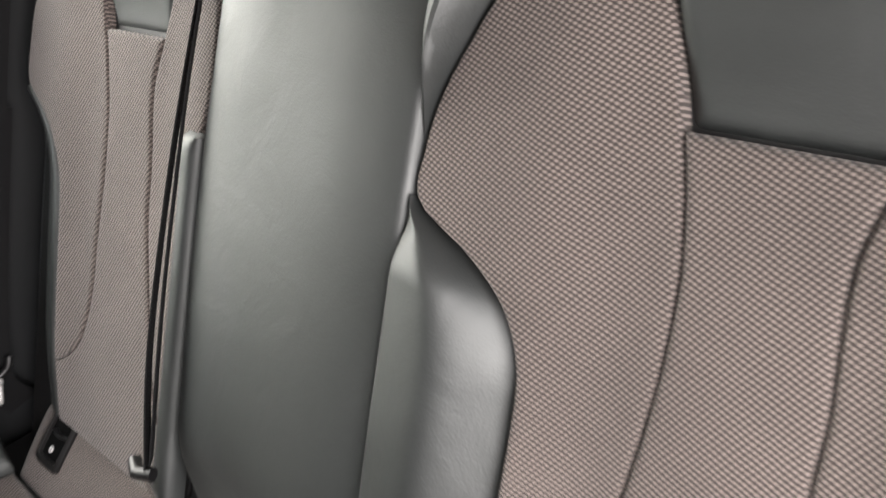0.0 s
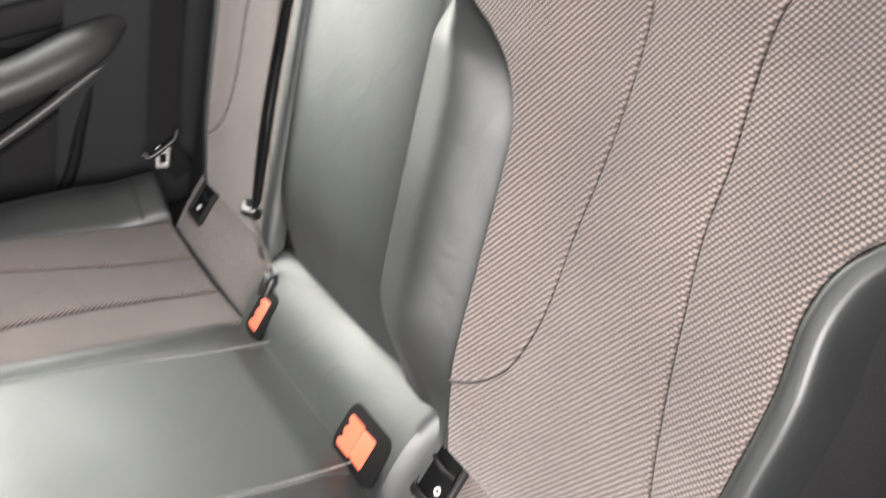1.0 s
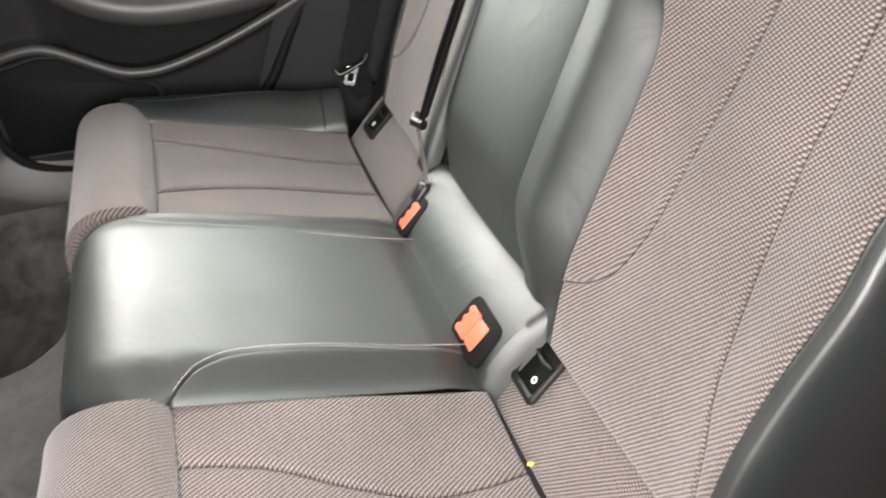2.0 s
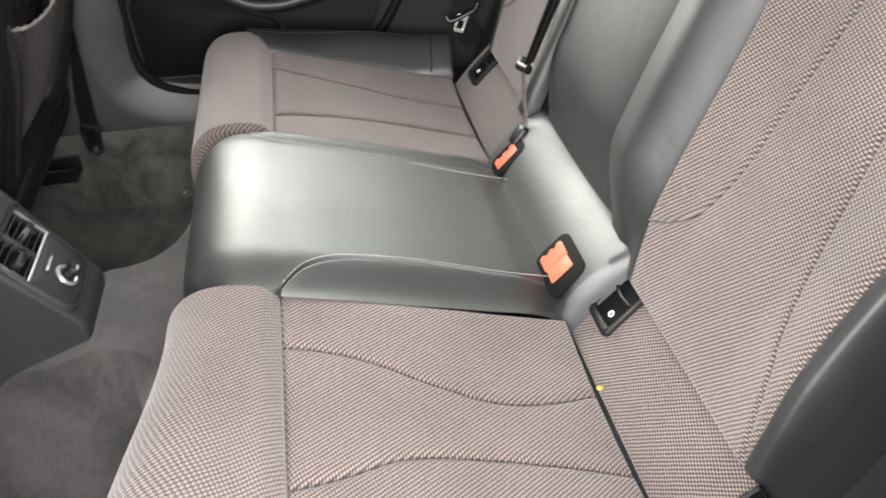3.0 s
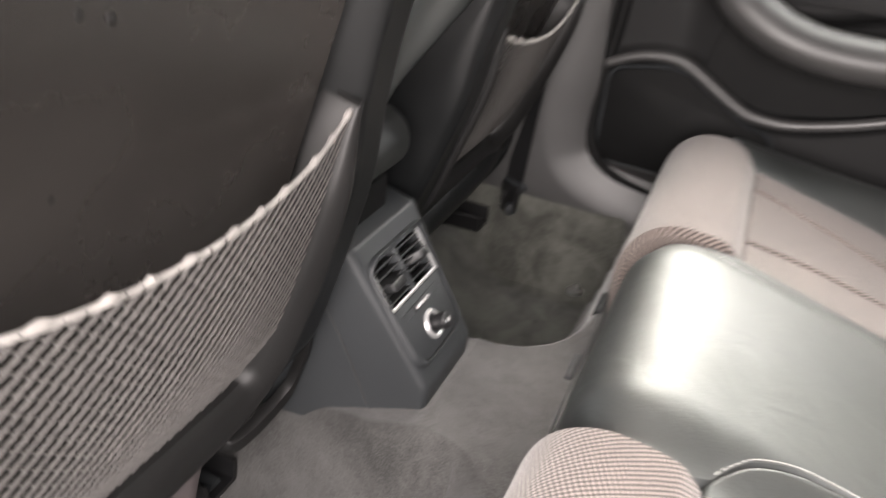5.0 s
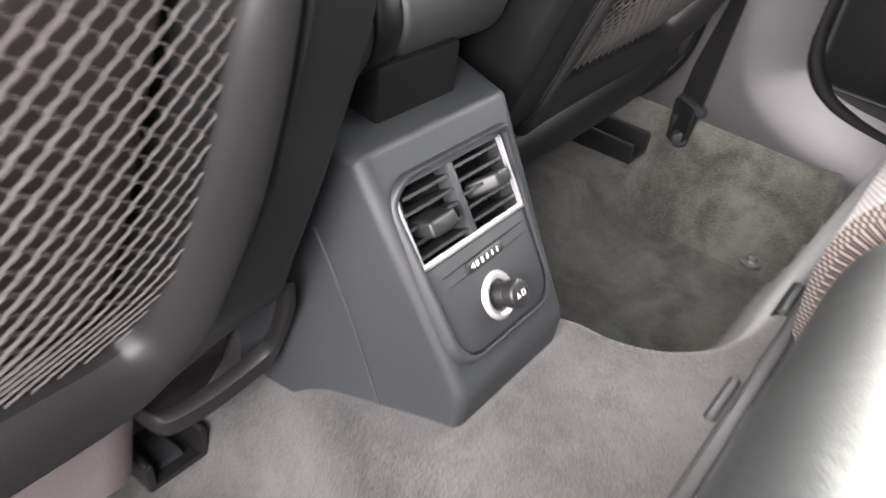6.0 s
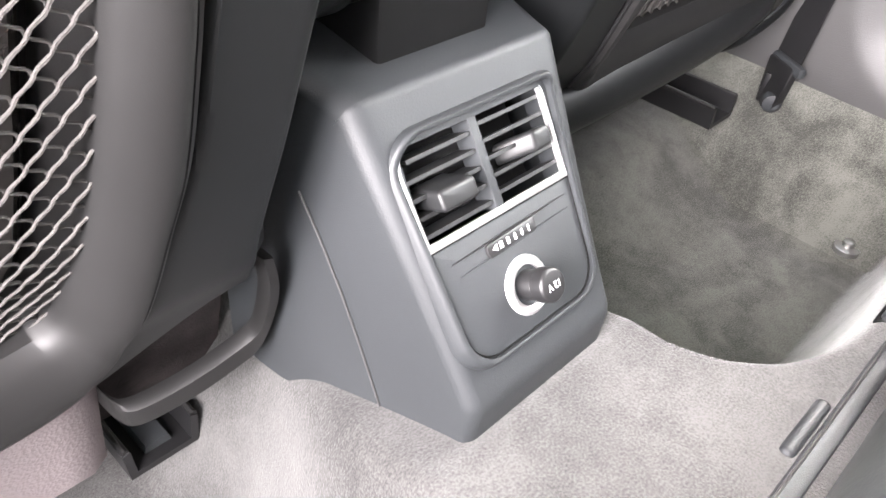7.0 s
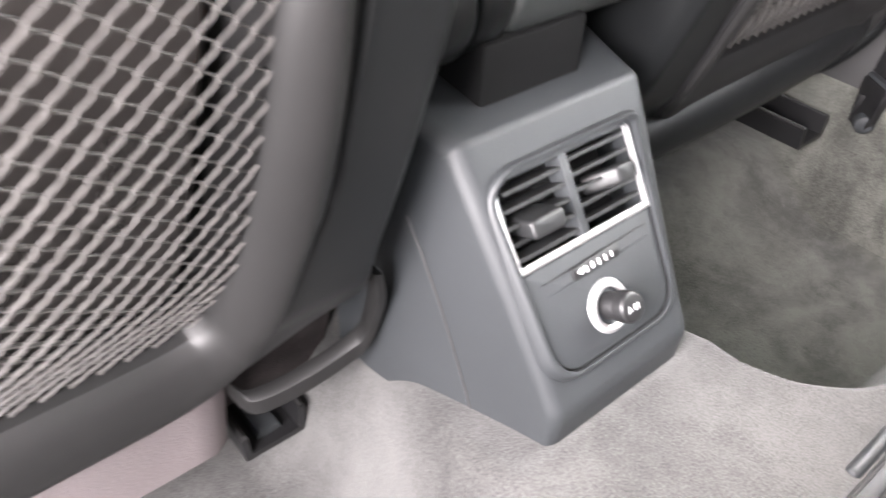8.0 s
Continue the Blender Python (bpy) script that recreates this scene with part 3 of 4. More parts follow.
def mid_h(x, s):
    u = (x - 0.045) / 0.145
    return 0.040 - (0.014 - 0.010 * step(0.2, 0.05, s)) * abs(u) ** 3 + 0.006 * math.sin(math.pi * min(1, max(0, s / 0.7))) - 0.050 * step(0.17, 0.01, s)


part("centre_panel", panel(back, ridge, lambda s: 0.176 + 0.012 * math.sin(math.pi * max(0, s) / 0.7), -0.006, S_TOP + 0.02, mid_h, nu=40, nv=70, r=0.010), LEATHER, near_back, "broad black leather middle backrest panel")
part("bolster", panel(back, const(0.204), const(0.238), FLOOR_S, 0.478, lambda x, s: 0.028, nu=12, nv=40, r=0.016), LEATHER, far_back, "narrow black leather inner bolster")
part("core", merge(prism([(-0.62, -0.05), (-0.62, 0.70), (0.205, 0.72), (0.205, -0.05)], lambda a, b, d: back(a, b, d), -0.10, -0.012)), PLASTIC_SOFT, near_back)
part("core", merge(prism([(0.212, -0.05), (0.212, 0.70), (0.62, 0.70), (0.62, -0.05)], lambda a, b, d: back(a, b, d), -0.10, -0.012)), PLASTIC_SOFT, far_back)


# ---- belts, buckles and anchors ----
def strip_pose(x, t, h, turn=0.0):
    """A pose on the sloping strip: local x across the car, y up the strip, z proud of it."""
    p = strip_at(x, t, h)
    ex, ey = Vector((1, 0, 0)), Vector((0, -0.70, 0.714))
    ez = Vector((0, 0.714, 0.70))
    m = Matrix((ex, ey, ez)).transposed().to_4x4()
    return Matrix.Translation(p) @ m @ pose(0, 0, 0, 0, 0, turn)


def buckle(name, label, x, t, h, width, slots, length=0.047):
    """Red press buttons in a black housing let into the pad; each has a toothed tongue slot on its far side."""
    ob = thing(name, label, "belt buckle", "rear belt buckles")
    m = strip_pose(x, t, h)

    def pl(a, c, d):
        return m @ Vector((a, c, d))
    rim = rounded([(-width / 2 - 0.006, -length / 2 - 0.007, 0.014), (width / 2 + 0.007, -length / 2 - 0.007, 0.014), (width / 2 + 0.007, length / 2 + 0.012, 0.014), (-width / 2 - 0.006, length / 2 + 0.012, 0.014)])
    part("housing", prism(rim, pl, -0.03, 0.001, 0.0015), RUBBER, ob)
    margin = 0.019 if slots == 2 else 0.009
    one = (width - margin - 0.004) / slots
    b = length / 2 - 0.003
    for i in range(slots):
        x0 = -width / 2 + margin + one * i
        x1 = x0 + one - 0.0012
        if i == slots - 1:
            out = [(x0, -b), (x1, -b), (x1 + 0.003, -b * 0.8), (x1 + 0.003, -b * 0.6), (x1 - 0.003, -b * 0.5), (x1 - 0.003, -b * 0.2), (x1 + 0.002, -b * 0.1), (x1 + 0.002, b * 0.15), (x1 - 0.003, b * 0.25), (x1 - 0.003, b * 0.5), (x1 + 0.003, b * 0.6), (x1 + 0.003, b * 0.85), (x1, b), (x0, b)]
        else:
            out = [(x0 + 0.002, -b * 0.96), (x1, -b * 0.9), (x1, b * 0.9), (x0 + 0.002, b * 0.96), (x0, b * 0.86), (x0, -b * 0.86)]
        part("press_button", prism(out, pl, -0.004, 0.0035 if i else 0.0028, 0.0010), RED, ob, "bright red press button")
    return ob


buckle("belt_buckle", "double seat belt buckle with red buttons in the leather pad", -0.142, 0.046, 0.0365, 0.076, 2)
buckle("belt_buckle", "single seat belt buckle with a red button", 0.150, 0.050, 0.0365, 0.034, 1, 0.052)


def anchor(x, sx, label):
    """A child-seat anchor slot: black funnel frame with a steel bar inside."""
    ob = thing("anchor_slot", label, "anchor slot", "child seat anchors")
    m = strip_pose(x, 0.082, 0.002)

    def pl(a, b, d):
        return m @ Vector((a * sx, b, d))
    outer = rounded([(-0.033, -0.038, 0.008), (0.028, -0.038, 0.010), (0.032, 0.036, 0.003), (-0.030, 0.036, 0.003)])
    inner = rounded([(-0.026, -0.026, 0.004), (0.020, -0.026, 0.004), (0.024, 0.034, 0.002), (-0.024, 0.034, 0.002)])
    part("surround", frame_ring(outer, inner, pl, 0.006, 0.008, -0.01, 0.003, 3), FRAME, ob)
    part("recess", prism(inner, pl, -0.01, 0.003), RUBBER, ob)
    part("anchor_bar", tube([pl(-0.02, 0.012, 0.004), pl(0.0, 0.010, 0.0075), pl(0.02, 0.012, 0.004)], 0.003, 8), BLACK, ob, "dark steel bar")
    def dot(r):
        return [(-0.008 + r * math.cos(q * math.pi / 8), -0.014 + r * math.sin(q * math.pi / 8)) for q in range(16)]
    part("mark", frame_ring(dot(0.0046), dot(0.0026), pl, 0.0040, 0.0040, 0.002, 0.0004, 2), WHITE, ob, "small white round mark")
    return ob


anchor(-0.235, 1, "black child seat anchor slot between cushion and backrest")
anchor(-0.568, -1, "black child seat anchor slot at the seat's outer end")
anchor(0.505, -1, "black child seat anchor slot at the far seat's outer end")


def webbing(points, width, thick=0.0016, wide=(0, 1, 0)):
    pts = spline(points, 10)
    w = Vector(wide).normalized()
    bm = bmesh.new()
    rows = []
    for i, p in enumerate(pts):
        d = (pts[min(i + 1, len(pts) - 1)] - pts[max(i - 1, 0)]).normalized()
        side = (w - d * w.dot(d)).normalized()
        n = d.cross(side)
        rows.append([bm.verts.new(p + side * a * width / 2 + n * b * thick / 2) for a, b in ((-1, -1), (1, -1), (1, 1), (-1, 1))])
    for r0, r1 in zip(rows, rows[1:]):
        for k in range(4):
            bm.faces.new((r0[k], r0[(k + 1) % 4], r1[(k + 1) % 4], r1[k]))
    bm.faces.new(rows[0][::-1])
    bm.faces.new(rows[-1])
    return bm


def far_belt():
    ob = thing("seat_belt", "black seat belt hanging by the far door pillar", "seat belt", "rear seat belts")
    part("webbing", webbing([(0.655, -0.20, 0.92), (0.66, -0.125, 0.735), (0.66, -0.045, 0.52), (0.655, 0.018, 0.345)], 0.050, wide=(0.15, 1, 0)), WEBBING, ob)
    part("webbing", webbing([(0.664, -0.13, 0.72), (0.668, -0.04, 0.49), (0.662, 0.012, 0.345), (0.668, -0.01, 0.27)], 0.048, wide=(0.15, 1, 0)), WEBBING, ob)
    bar = [(0.640, -0.012, 0.372), (0.636, -0.006, 0.362), (0.634, 0.004, 0.356), (0.634, 0.036, 0.344), (0.636, 0.050, 0.341), (0.640, 0.056, 0.350)]
    tongue = part("tongue", tube(spline(bar, 6), 0.0058, 10), BLACK, ob)
    out = rounded([(-0.012, 0.004, 0.003), (0.012, 0.004, 0.003), (0.011, -0.034, 0.004), (-0.011, -0.034, 0.004)])
    hole = rounded([(-0.006, -0.009, 0.002), (0.006, -0.009, 0.002), (0.006, -0.026, 0.002), (-0.006, -0.026, 0.002)])
    ey = Vector((0.45, -0.42, 0.80)).normalized()
    ex = Vector((0.15, 0.92, -0.34))
    ex = (ex - ey * ex.dot(ey)).normalized()
    m2 = Matrix((ex, ey, ex.cross(ey))).transposed()
    part("latch_plate", frame_ring(out, hole, lambda a, b, d: Vector((0.630, 0.022, 0.350)) + m2 @ Vector((a, b, d)), 0.0012, 0.0012, -0.0012, 0.0006, 2), CHROME, tongue, "bright steel latch plate")
    return ob


far_belt()


def centre_belt():
    ob = thing("seat_belt", "black middle seat belt clipped in beside the backrest", "seat belt", "rear seat belts")
    def b(x, s, h):
        return back(x, s, h)
    part("webbing", webbing([b(0.212, 0.62, 0.030), b(0.206, 0.50, 0.042), b(0.202, 0.30, 0.050), b(0.190, 0.12, 0.055)], 0.024, wide=(0.75, -0.66, 0)), WEBBING, ob)
    part("webbing", webbing([b(0.222, 0.62, 0.026), b(0.214, 0.45, 0.046), b(0.206, 0.25, 0.058), b(0.188, 0.11, 0.060)], 0.022, wide=(0.7, -0.75, 0)), WEBBING, ob)
    tongue = part("tongue", tube([b(0.176, 0.112, 0.060), b(0.196, 0.108, 0.068), b(0.214, 0.112, 0.06)], 0.008, 10), BLACK, ob)
    p0, p1 = Vector(b(0.192, 0.105, 0.062)), Vector((0.176, 0.012, 0.325))
    part("latch_plate", tube([p0, p0.lerp(p1, 0.5), p1], [0.006, 0.006, 0.008], 6, 0.35), CHROME, tongue, "bright steel latch plate")
    part("mini_buckle", obox(Matrix.Translation((0.172, 0.024, 0.312)) @ pose(0, 0, 0, 40, 0, 10), 0.024, 0.020, 0.036, 0.006, 3), BLACK, ob)
    return ob


centre_belt()
crumb = tagged(part("crumb", obox(pose(-0.330, 0.060, 0.244, 30, 10, 40), 0.006, 0.009, 0.004, 0.001), YELLOW, None), "tiny yellow crumb in the seat crease", "crumb")

# ---- rear console with air vents ----
PB, PN = Vector((0, 0.564, 0.826)), Vector((0, -0.826, 0.564))
PO = Vector((-0.002, 0.750, 0.322))


def pan(a, b, d):
    """On the console's rear panel: a across, b up, d out towards the seats."""
    return PO + Vector((a, 0, 0)) + PB * b + PN * d


def console():
    ob = thing("rear_console", "dark grey plastic tunnel console with rear air vents", "console")
    prof = rounded([(0.705, 0.165, 0), (0.7005, 0.243, 0.02), (0.792, 0.392, 0.008), (0.90, 0.408, 0), (0.90, 0.165, 0)], 8)

    def half(y, z):
        return 0.0660 + 0.0235 * min(1, max(0, (y - 0.704) / 0.154)) ** 1.5 + 0.003 * step(0.2, 0.36, z)
    n = len(prof)

    def inward(k):
        (y0, z0), (y1, z1) = prof[k - 1], prof[(k + 1) % n]
        d = Vector((y1 - y0, z1 - z0)).normalized()
        return -d.y, d.x
    norms = [inward(k) for k in range(n)]
    if norms[n // 3][0] < 0:
        norms = [(-a, -b) for a, b in norms]
    R, WIDE = 0.0095, 0.066
    angles = [math.pi / 2 * k / 7 for k in range(8)]
    across = [(-1, a) for a in angles[::-1]] + [(f, None) for f in (-0.6, -0.2, 0.2, 0.6)] + [(1, a) for a in angles]
    bm = bmesh.new()
    rings = []
    for f, ang in across:
        ring = []
        for (y, z), (ny, nz) in zip(prof, norms):
            w = WIDE
            sink = 0 if ang is None else R * (1 - math.cos(ang))
            if y > 0.895 or z < 0.17:
                sink *= 0.0
            x = f * (w - R) if ang is None else f * (w - R + R * math.sin(ang))
            ring.append(bm.verts.new((x + 0.002, y + ny * sink, z + nz * sink)))
        rings.append(ring)
    for r0, r1 in zip(rings, rings[1:]):
        for k in range(n):
            bm.faces.new((r0[k], r0[(k + 1) % n], r1[(k + 1) % n], r1[k]))
    bm.faces.new(rings[0]), bm.faces.new(rings[-1][::-1])
    for k in range(10):
        bmesh.ops.bisect_plane(bm, geom=bm.verts[:] + bm.edges[:] + bm.faces[:], plane_co=(0, 0.715 + 0.019 * k, 0), plane_no=(0, 1, 0))
    for k in range(7):
        bmesh.ops.bisect_plane(bm, geom=bm.verts[:] + bm.edges[:] + bm.faces[:], plane_co=(0, 0, 0.20 + 0.028 * k), plane_no=(0, 0, 1))
    for v in bm.verts:
        v.co.x = 0.002 + (v.co.x - 0.002) * half(v.co.y, v.co.z) / WIDE
    for co, no in ((pan(-0.0553, 0, 0), (1, 0, 0)), (pan(0.0553, 0, 0), (1, 0, 0)), (pan(0, 0.001, 0), PB), (pan(0, 0.0542, 0), PB)):
        bmesh.ops.bisect_plane(bm, geom=bm.verts[:] + bm.edges[:] + bm.faces[:], plane_co=co, plane_no=no)
    def inside(f):
        c = f.calc_center_median() - PO
        return abs(c.x) < 0.0552 and 0.0012 < c.dot(PB) < 0.0541 and abs(c.dot(PN)) < 0.01
    bmesh.ops.delete(bm, geom=[f for f in bm.faces if inside(f)], context="FACES")
    body = part("body", bm, PLASTIC, ob)
    for sx in (-1, 1):
        line = [(0.822, 0.332), (0.809, 0.306), (0.795, 0.274), (0.782, 0.240), (0.770, 0.208), (0.760, 0.180)]
        part("seam", tube([(sx * (half(y, z) + 0.0008) + 0.002, y, z) for y, z in line], 0.0007, 6), SILL, body)
    # raised rim round the panel and the two plates inside it
    outer = rounded([(-0.060, -0.075, 0.024), (0.060, -0.075, 0.024), (0.068, 0.064, 0.010), (-0.068, 0.064, 0.024)], 8)
    inner = rounded([(-0.0535, -0.0695, 0.021), (0.0535, -0.0695, 0.021), (0.0615, 0.0585, 0.007), (-0.0615, 0.0585, 0.020)], 8)
    part("rim", frame_ring(outer, inner, lambda a, b, d: pan(a, b, d + (0.007 * step(0.044, 0.062, b) if d > 0 else 0)), -0.003, 0.0042, -0.016, 0.0030, 6), PLASTIC, ob)
    plate_o = rounded([(-0.0522, -0.0682, 0.020), (0.0522, -0.0682, 0.020), (0.0575, -0.001, 0.001), (-0.0575, -0.001, 0.001)], 8)
    plate = part("lower_plate", prism(plate_o, pan, -0.008, 0.0020, 0.0008), PLASTIC, ob)
    part("plate_joint", tube([pan(a * 1.009, b * 1.006, 0.0016) for a, b in plate_o], 0.0009, 6, closed=True), RUBBER, plate)
    for b0, x0, x1 in ((-0.0105, -0.046, 0.050), (-0.0185, -0.043, 0.050)):
        part("crease", tube([pan(x0, b0 - 0.001, 0.0019), pan((x0 + x1) / 2, b0, 0.0024), pan(x1, b0 + 0.001, 0.0019)], [0.0004, 0.0012, 0.0004], 6), PLASTIC if b0 < -0.012 else BLACK, plate)
    # thumb wheel with its printed marks
    wheel_o = rounded([(-0.021, -0.0195, 0.002), (0.020, -0.0185, 0.002), (0.020, -0.0105, 0.002), (-0.021, -0.0115, 0.002)], 3)
    wheel = part("thumb_wheel", prism(wheel_o, pan, -0.004, 0.0035, 0.0012), BLACK, ob)
    marks = [prism([(-0.0175, -0.0152), (-0.0140, -0.0172), (-0.0140, -0.0132)], pan, 0.003, 0.0040)]
    for k in range(5):
        w = 0.0011 - 0.00018 * k
        marks.append(prism([(-0.0105 + 0.0058 * k - w, -0.0168), (-0.0105 + 0.0058 * k + w, -0.0168), (-0.0105 + 0.0058 * k + w, -0.0132), (-0.0105 + 0.0058 * k - w, -0.0132)], pan, 0.003, 0.0040))
    part("marks", merge(*marks), WHITE, wheel, "white printed scale")
    # socket
    def circ(r, n=32):
        return [(-0.0005 + r * math.cos(2 * math.pi * k / n), -0.0440 + r * math.sin(2 * math.pi * k / n)) for k in range(n)]
    socket = part("socket_ring", frame_ring(circ(0.0178), circ(0.0118), pan, 0.0015, 0.0040, -0.006, 0.0022, 4), SILVER, ob, "bright silver socket ring")
    cap = part("socket_cap", merge(prism(circ(0.0116), pan, -0.006, 0.001, 0.001), prism(circ(0.0088), pan, 0.0, 0.012, 0.001), prism(circ(0.0076), pan, 0.010, 0.015), prism(circ(0.0100), pan, 0.0135, 0.0225, 0.0026, 4)), BLACK, ob, "black socket cap")
    txt = bpy.data.curves.new("cap_text", "FONT")
    txt.body, txt.size, txt.extrude, txt.align_x, txt.align_y = "12 V", 0.0056, 0.0002, "CENTER", "CENTER"
    t_ob = new("cap_text", txt)
    t_ob.data.materials.append(WHITE)
    m = Matrix((Vector((1, 0, 0)), PB, PN)).transposed().to_4x4()
    t_ob.matrix_world = Matrix.Translation(pan(-0.0005, -0.0440, 0.0226)) @ m @ pose(0, 0, 0, 0, 0, 180)
    t_ob.parent = cap
    # vents
    v_out = rounded([(-0.0585, -0.001, 0.001), (0.0585, -0.001, 0.001), (0.0600, 0.0575, 0.006), (-0.0600, 0.0575, 0.017)], 8)
    v_in = rounded([(-0.0555, 0.0035, 0.001), (0.0545, 0.0035, 0.001), (0.0555, 0.0558, 0.004), (-0.0572, 0.0558, 0.014)], 8)
    vent = part("vent_frame", frame_ring(v_out, v_in, pan, 0.002, 0.0030, 0.0, 0.001, 3), SILVER, ob, "satin silver vent frame")
    part("vent_well", prism(v_in, pan, -0.034, -0.026), RUBBER, ob)
    part("divider", prism([(-0.0032, 0.003), (0.0032, 0.003), (0.0032, 0.055), (-0.0032, 0.055)], pan, -0.012, 0.002, 0.001), PLASTIC, ob)
    for sx in (-1, 1):
        for k in range(5):
            b = 0.0085 + 0.0098 * k
            x1 = 0.0565 if k < 4 or sx > 0 else 0.050
            tilt = -0.0012 if sx < 0 else 0.0015
            sec = [(b - 0.0006, -0.014), (b + 0.0006, -0.014), (b + 0.0011 + tilt, 0.0005), (b - 0.0011 + tilt, 0.0005)]
            bm = bmesh.new()
            lo = [bm.verts.new(pan(sx * 0.0032, q, d)) for q, d in sec]
            hi = [bm.verts.new(pan(sx * x1, q, d)) for q, d in sec]
            bm.faces.new(lo), bm.faces.new(hi[::-1])
            for i in range(4):
                bm.faces.new((lo[i], lo[(i + 1) % 4], hi[(i + 1) % 4], hi[i]))
            part("slat", bm, SLAT, vent)
        tx = -0.031 if sx < 0 else 0.034
        w = 0.0135 if sx < 0 else 0.0075
        tb = 0.0235 if sx < 0 else 0.0275
        knob = rounded([(tx - w, tb - 0.006, 0.003), (tx + w, tb - 0.006, 0.003), (tx + w, tb + 0.006, 0.003), (tx - w, tb + 0.006, 0.003)], 4)
        kk = prism(knob, (lambda a, b, d: pan(a + (0.0 if sx < 0 else 0.55 * d), b - (0.15 * d if sx < 0 else -0.1 * d), d)), -0.012, 0.010, 0.0025, 3)
        part("vent_tab", kk, SLAT, vent)
    return ob


console()


def armrest():
    ob = thing("centre_armrest", "black folded armrest hinge above the tunnel console", "armrest")
    def drum(x0, x1, r):
        return tube([(x, 0.848, 0.455) for x in (x0, x0 + 0.002, x0 + 0.006, x1 - 0.006, x1 - 0.002, x1)], [r - 0.006, r - 0.002, r, r, r - 0.002, r - 0.006], 36)
    part("barrel", drum(-0.019, 0.096, 0.0385), LEATHER, ob)
    part("end_ring", drum(-0.044, -0.0205, 0.0395), SHELL, ob)
    part("end_cap", drum(-0.080, -0.0475, 0.0405), SHELL, ob)
    # bracket coloured near-black to hold the shadow between seat and console
    part("bracket", merge(box(-0.040, 0.043, 0.812, 0.90, 0.385, 0.432, 0.003), box(-0.07, 0.10, 0.86, 1.2, 0.30, 0.46, 0.02)), RUBBER, ob)
    part("lid", box(-0.072, 0.094, 0.85, 1.15, 0.452, 0.494, 0.018, 4), LEATHER, ob, "padded black armrest lid")
    return ob


armrest()


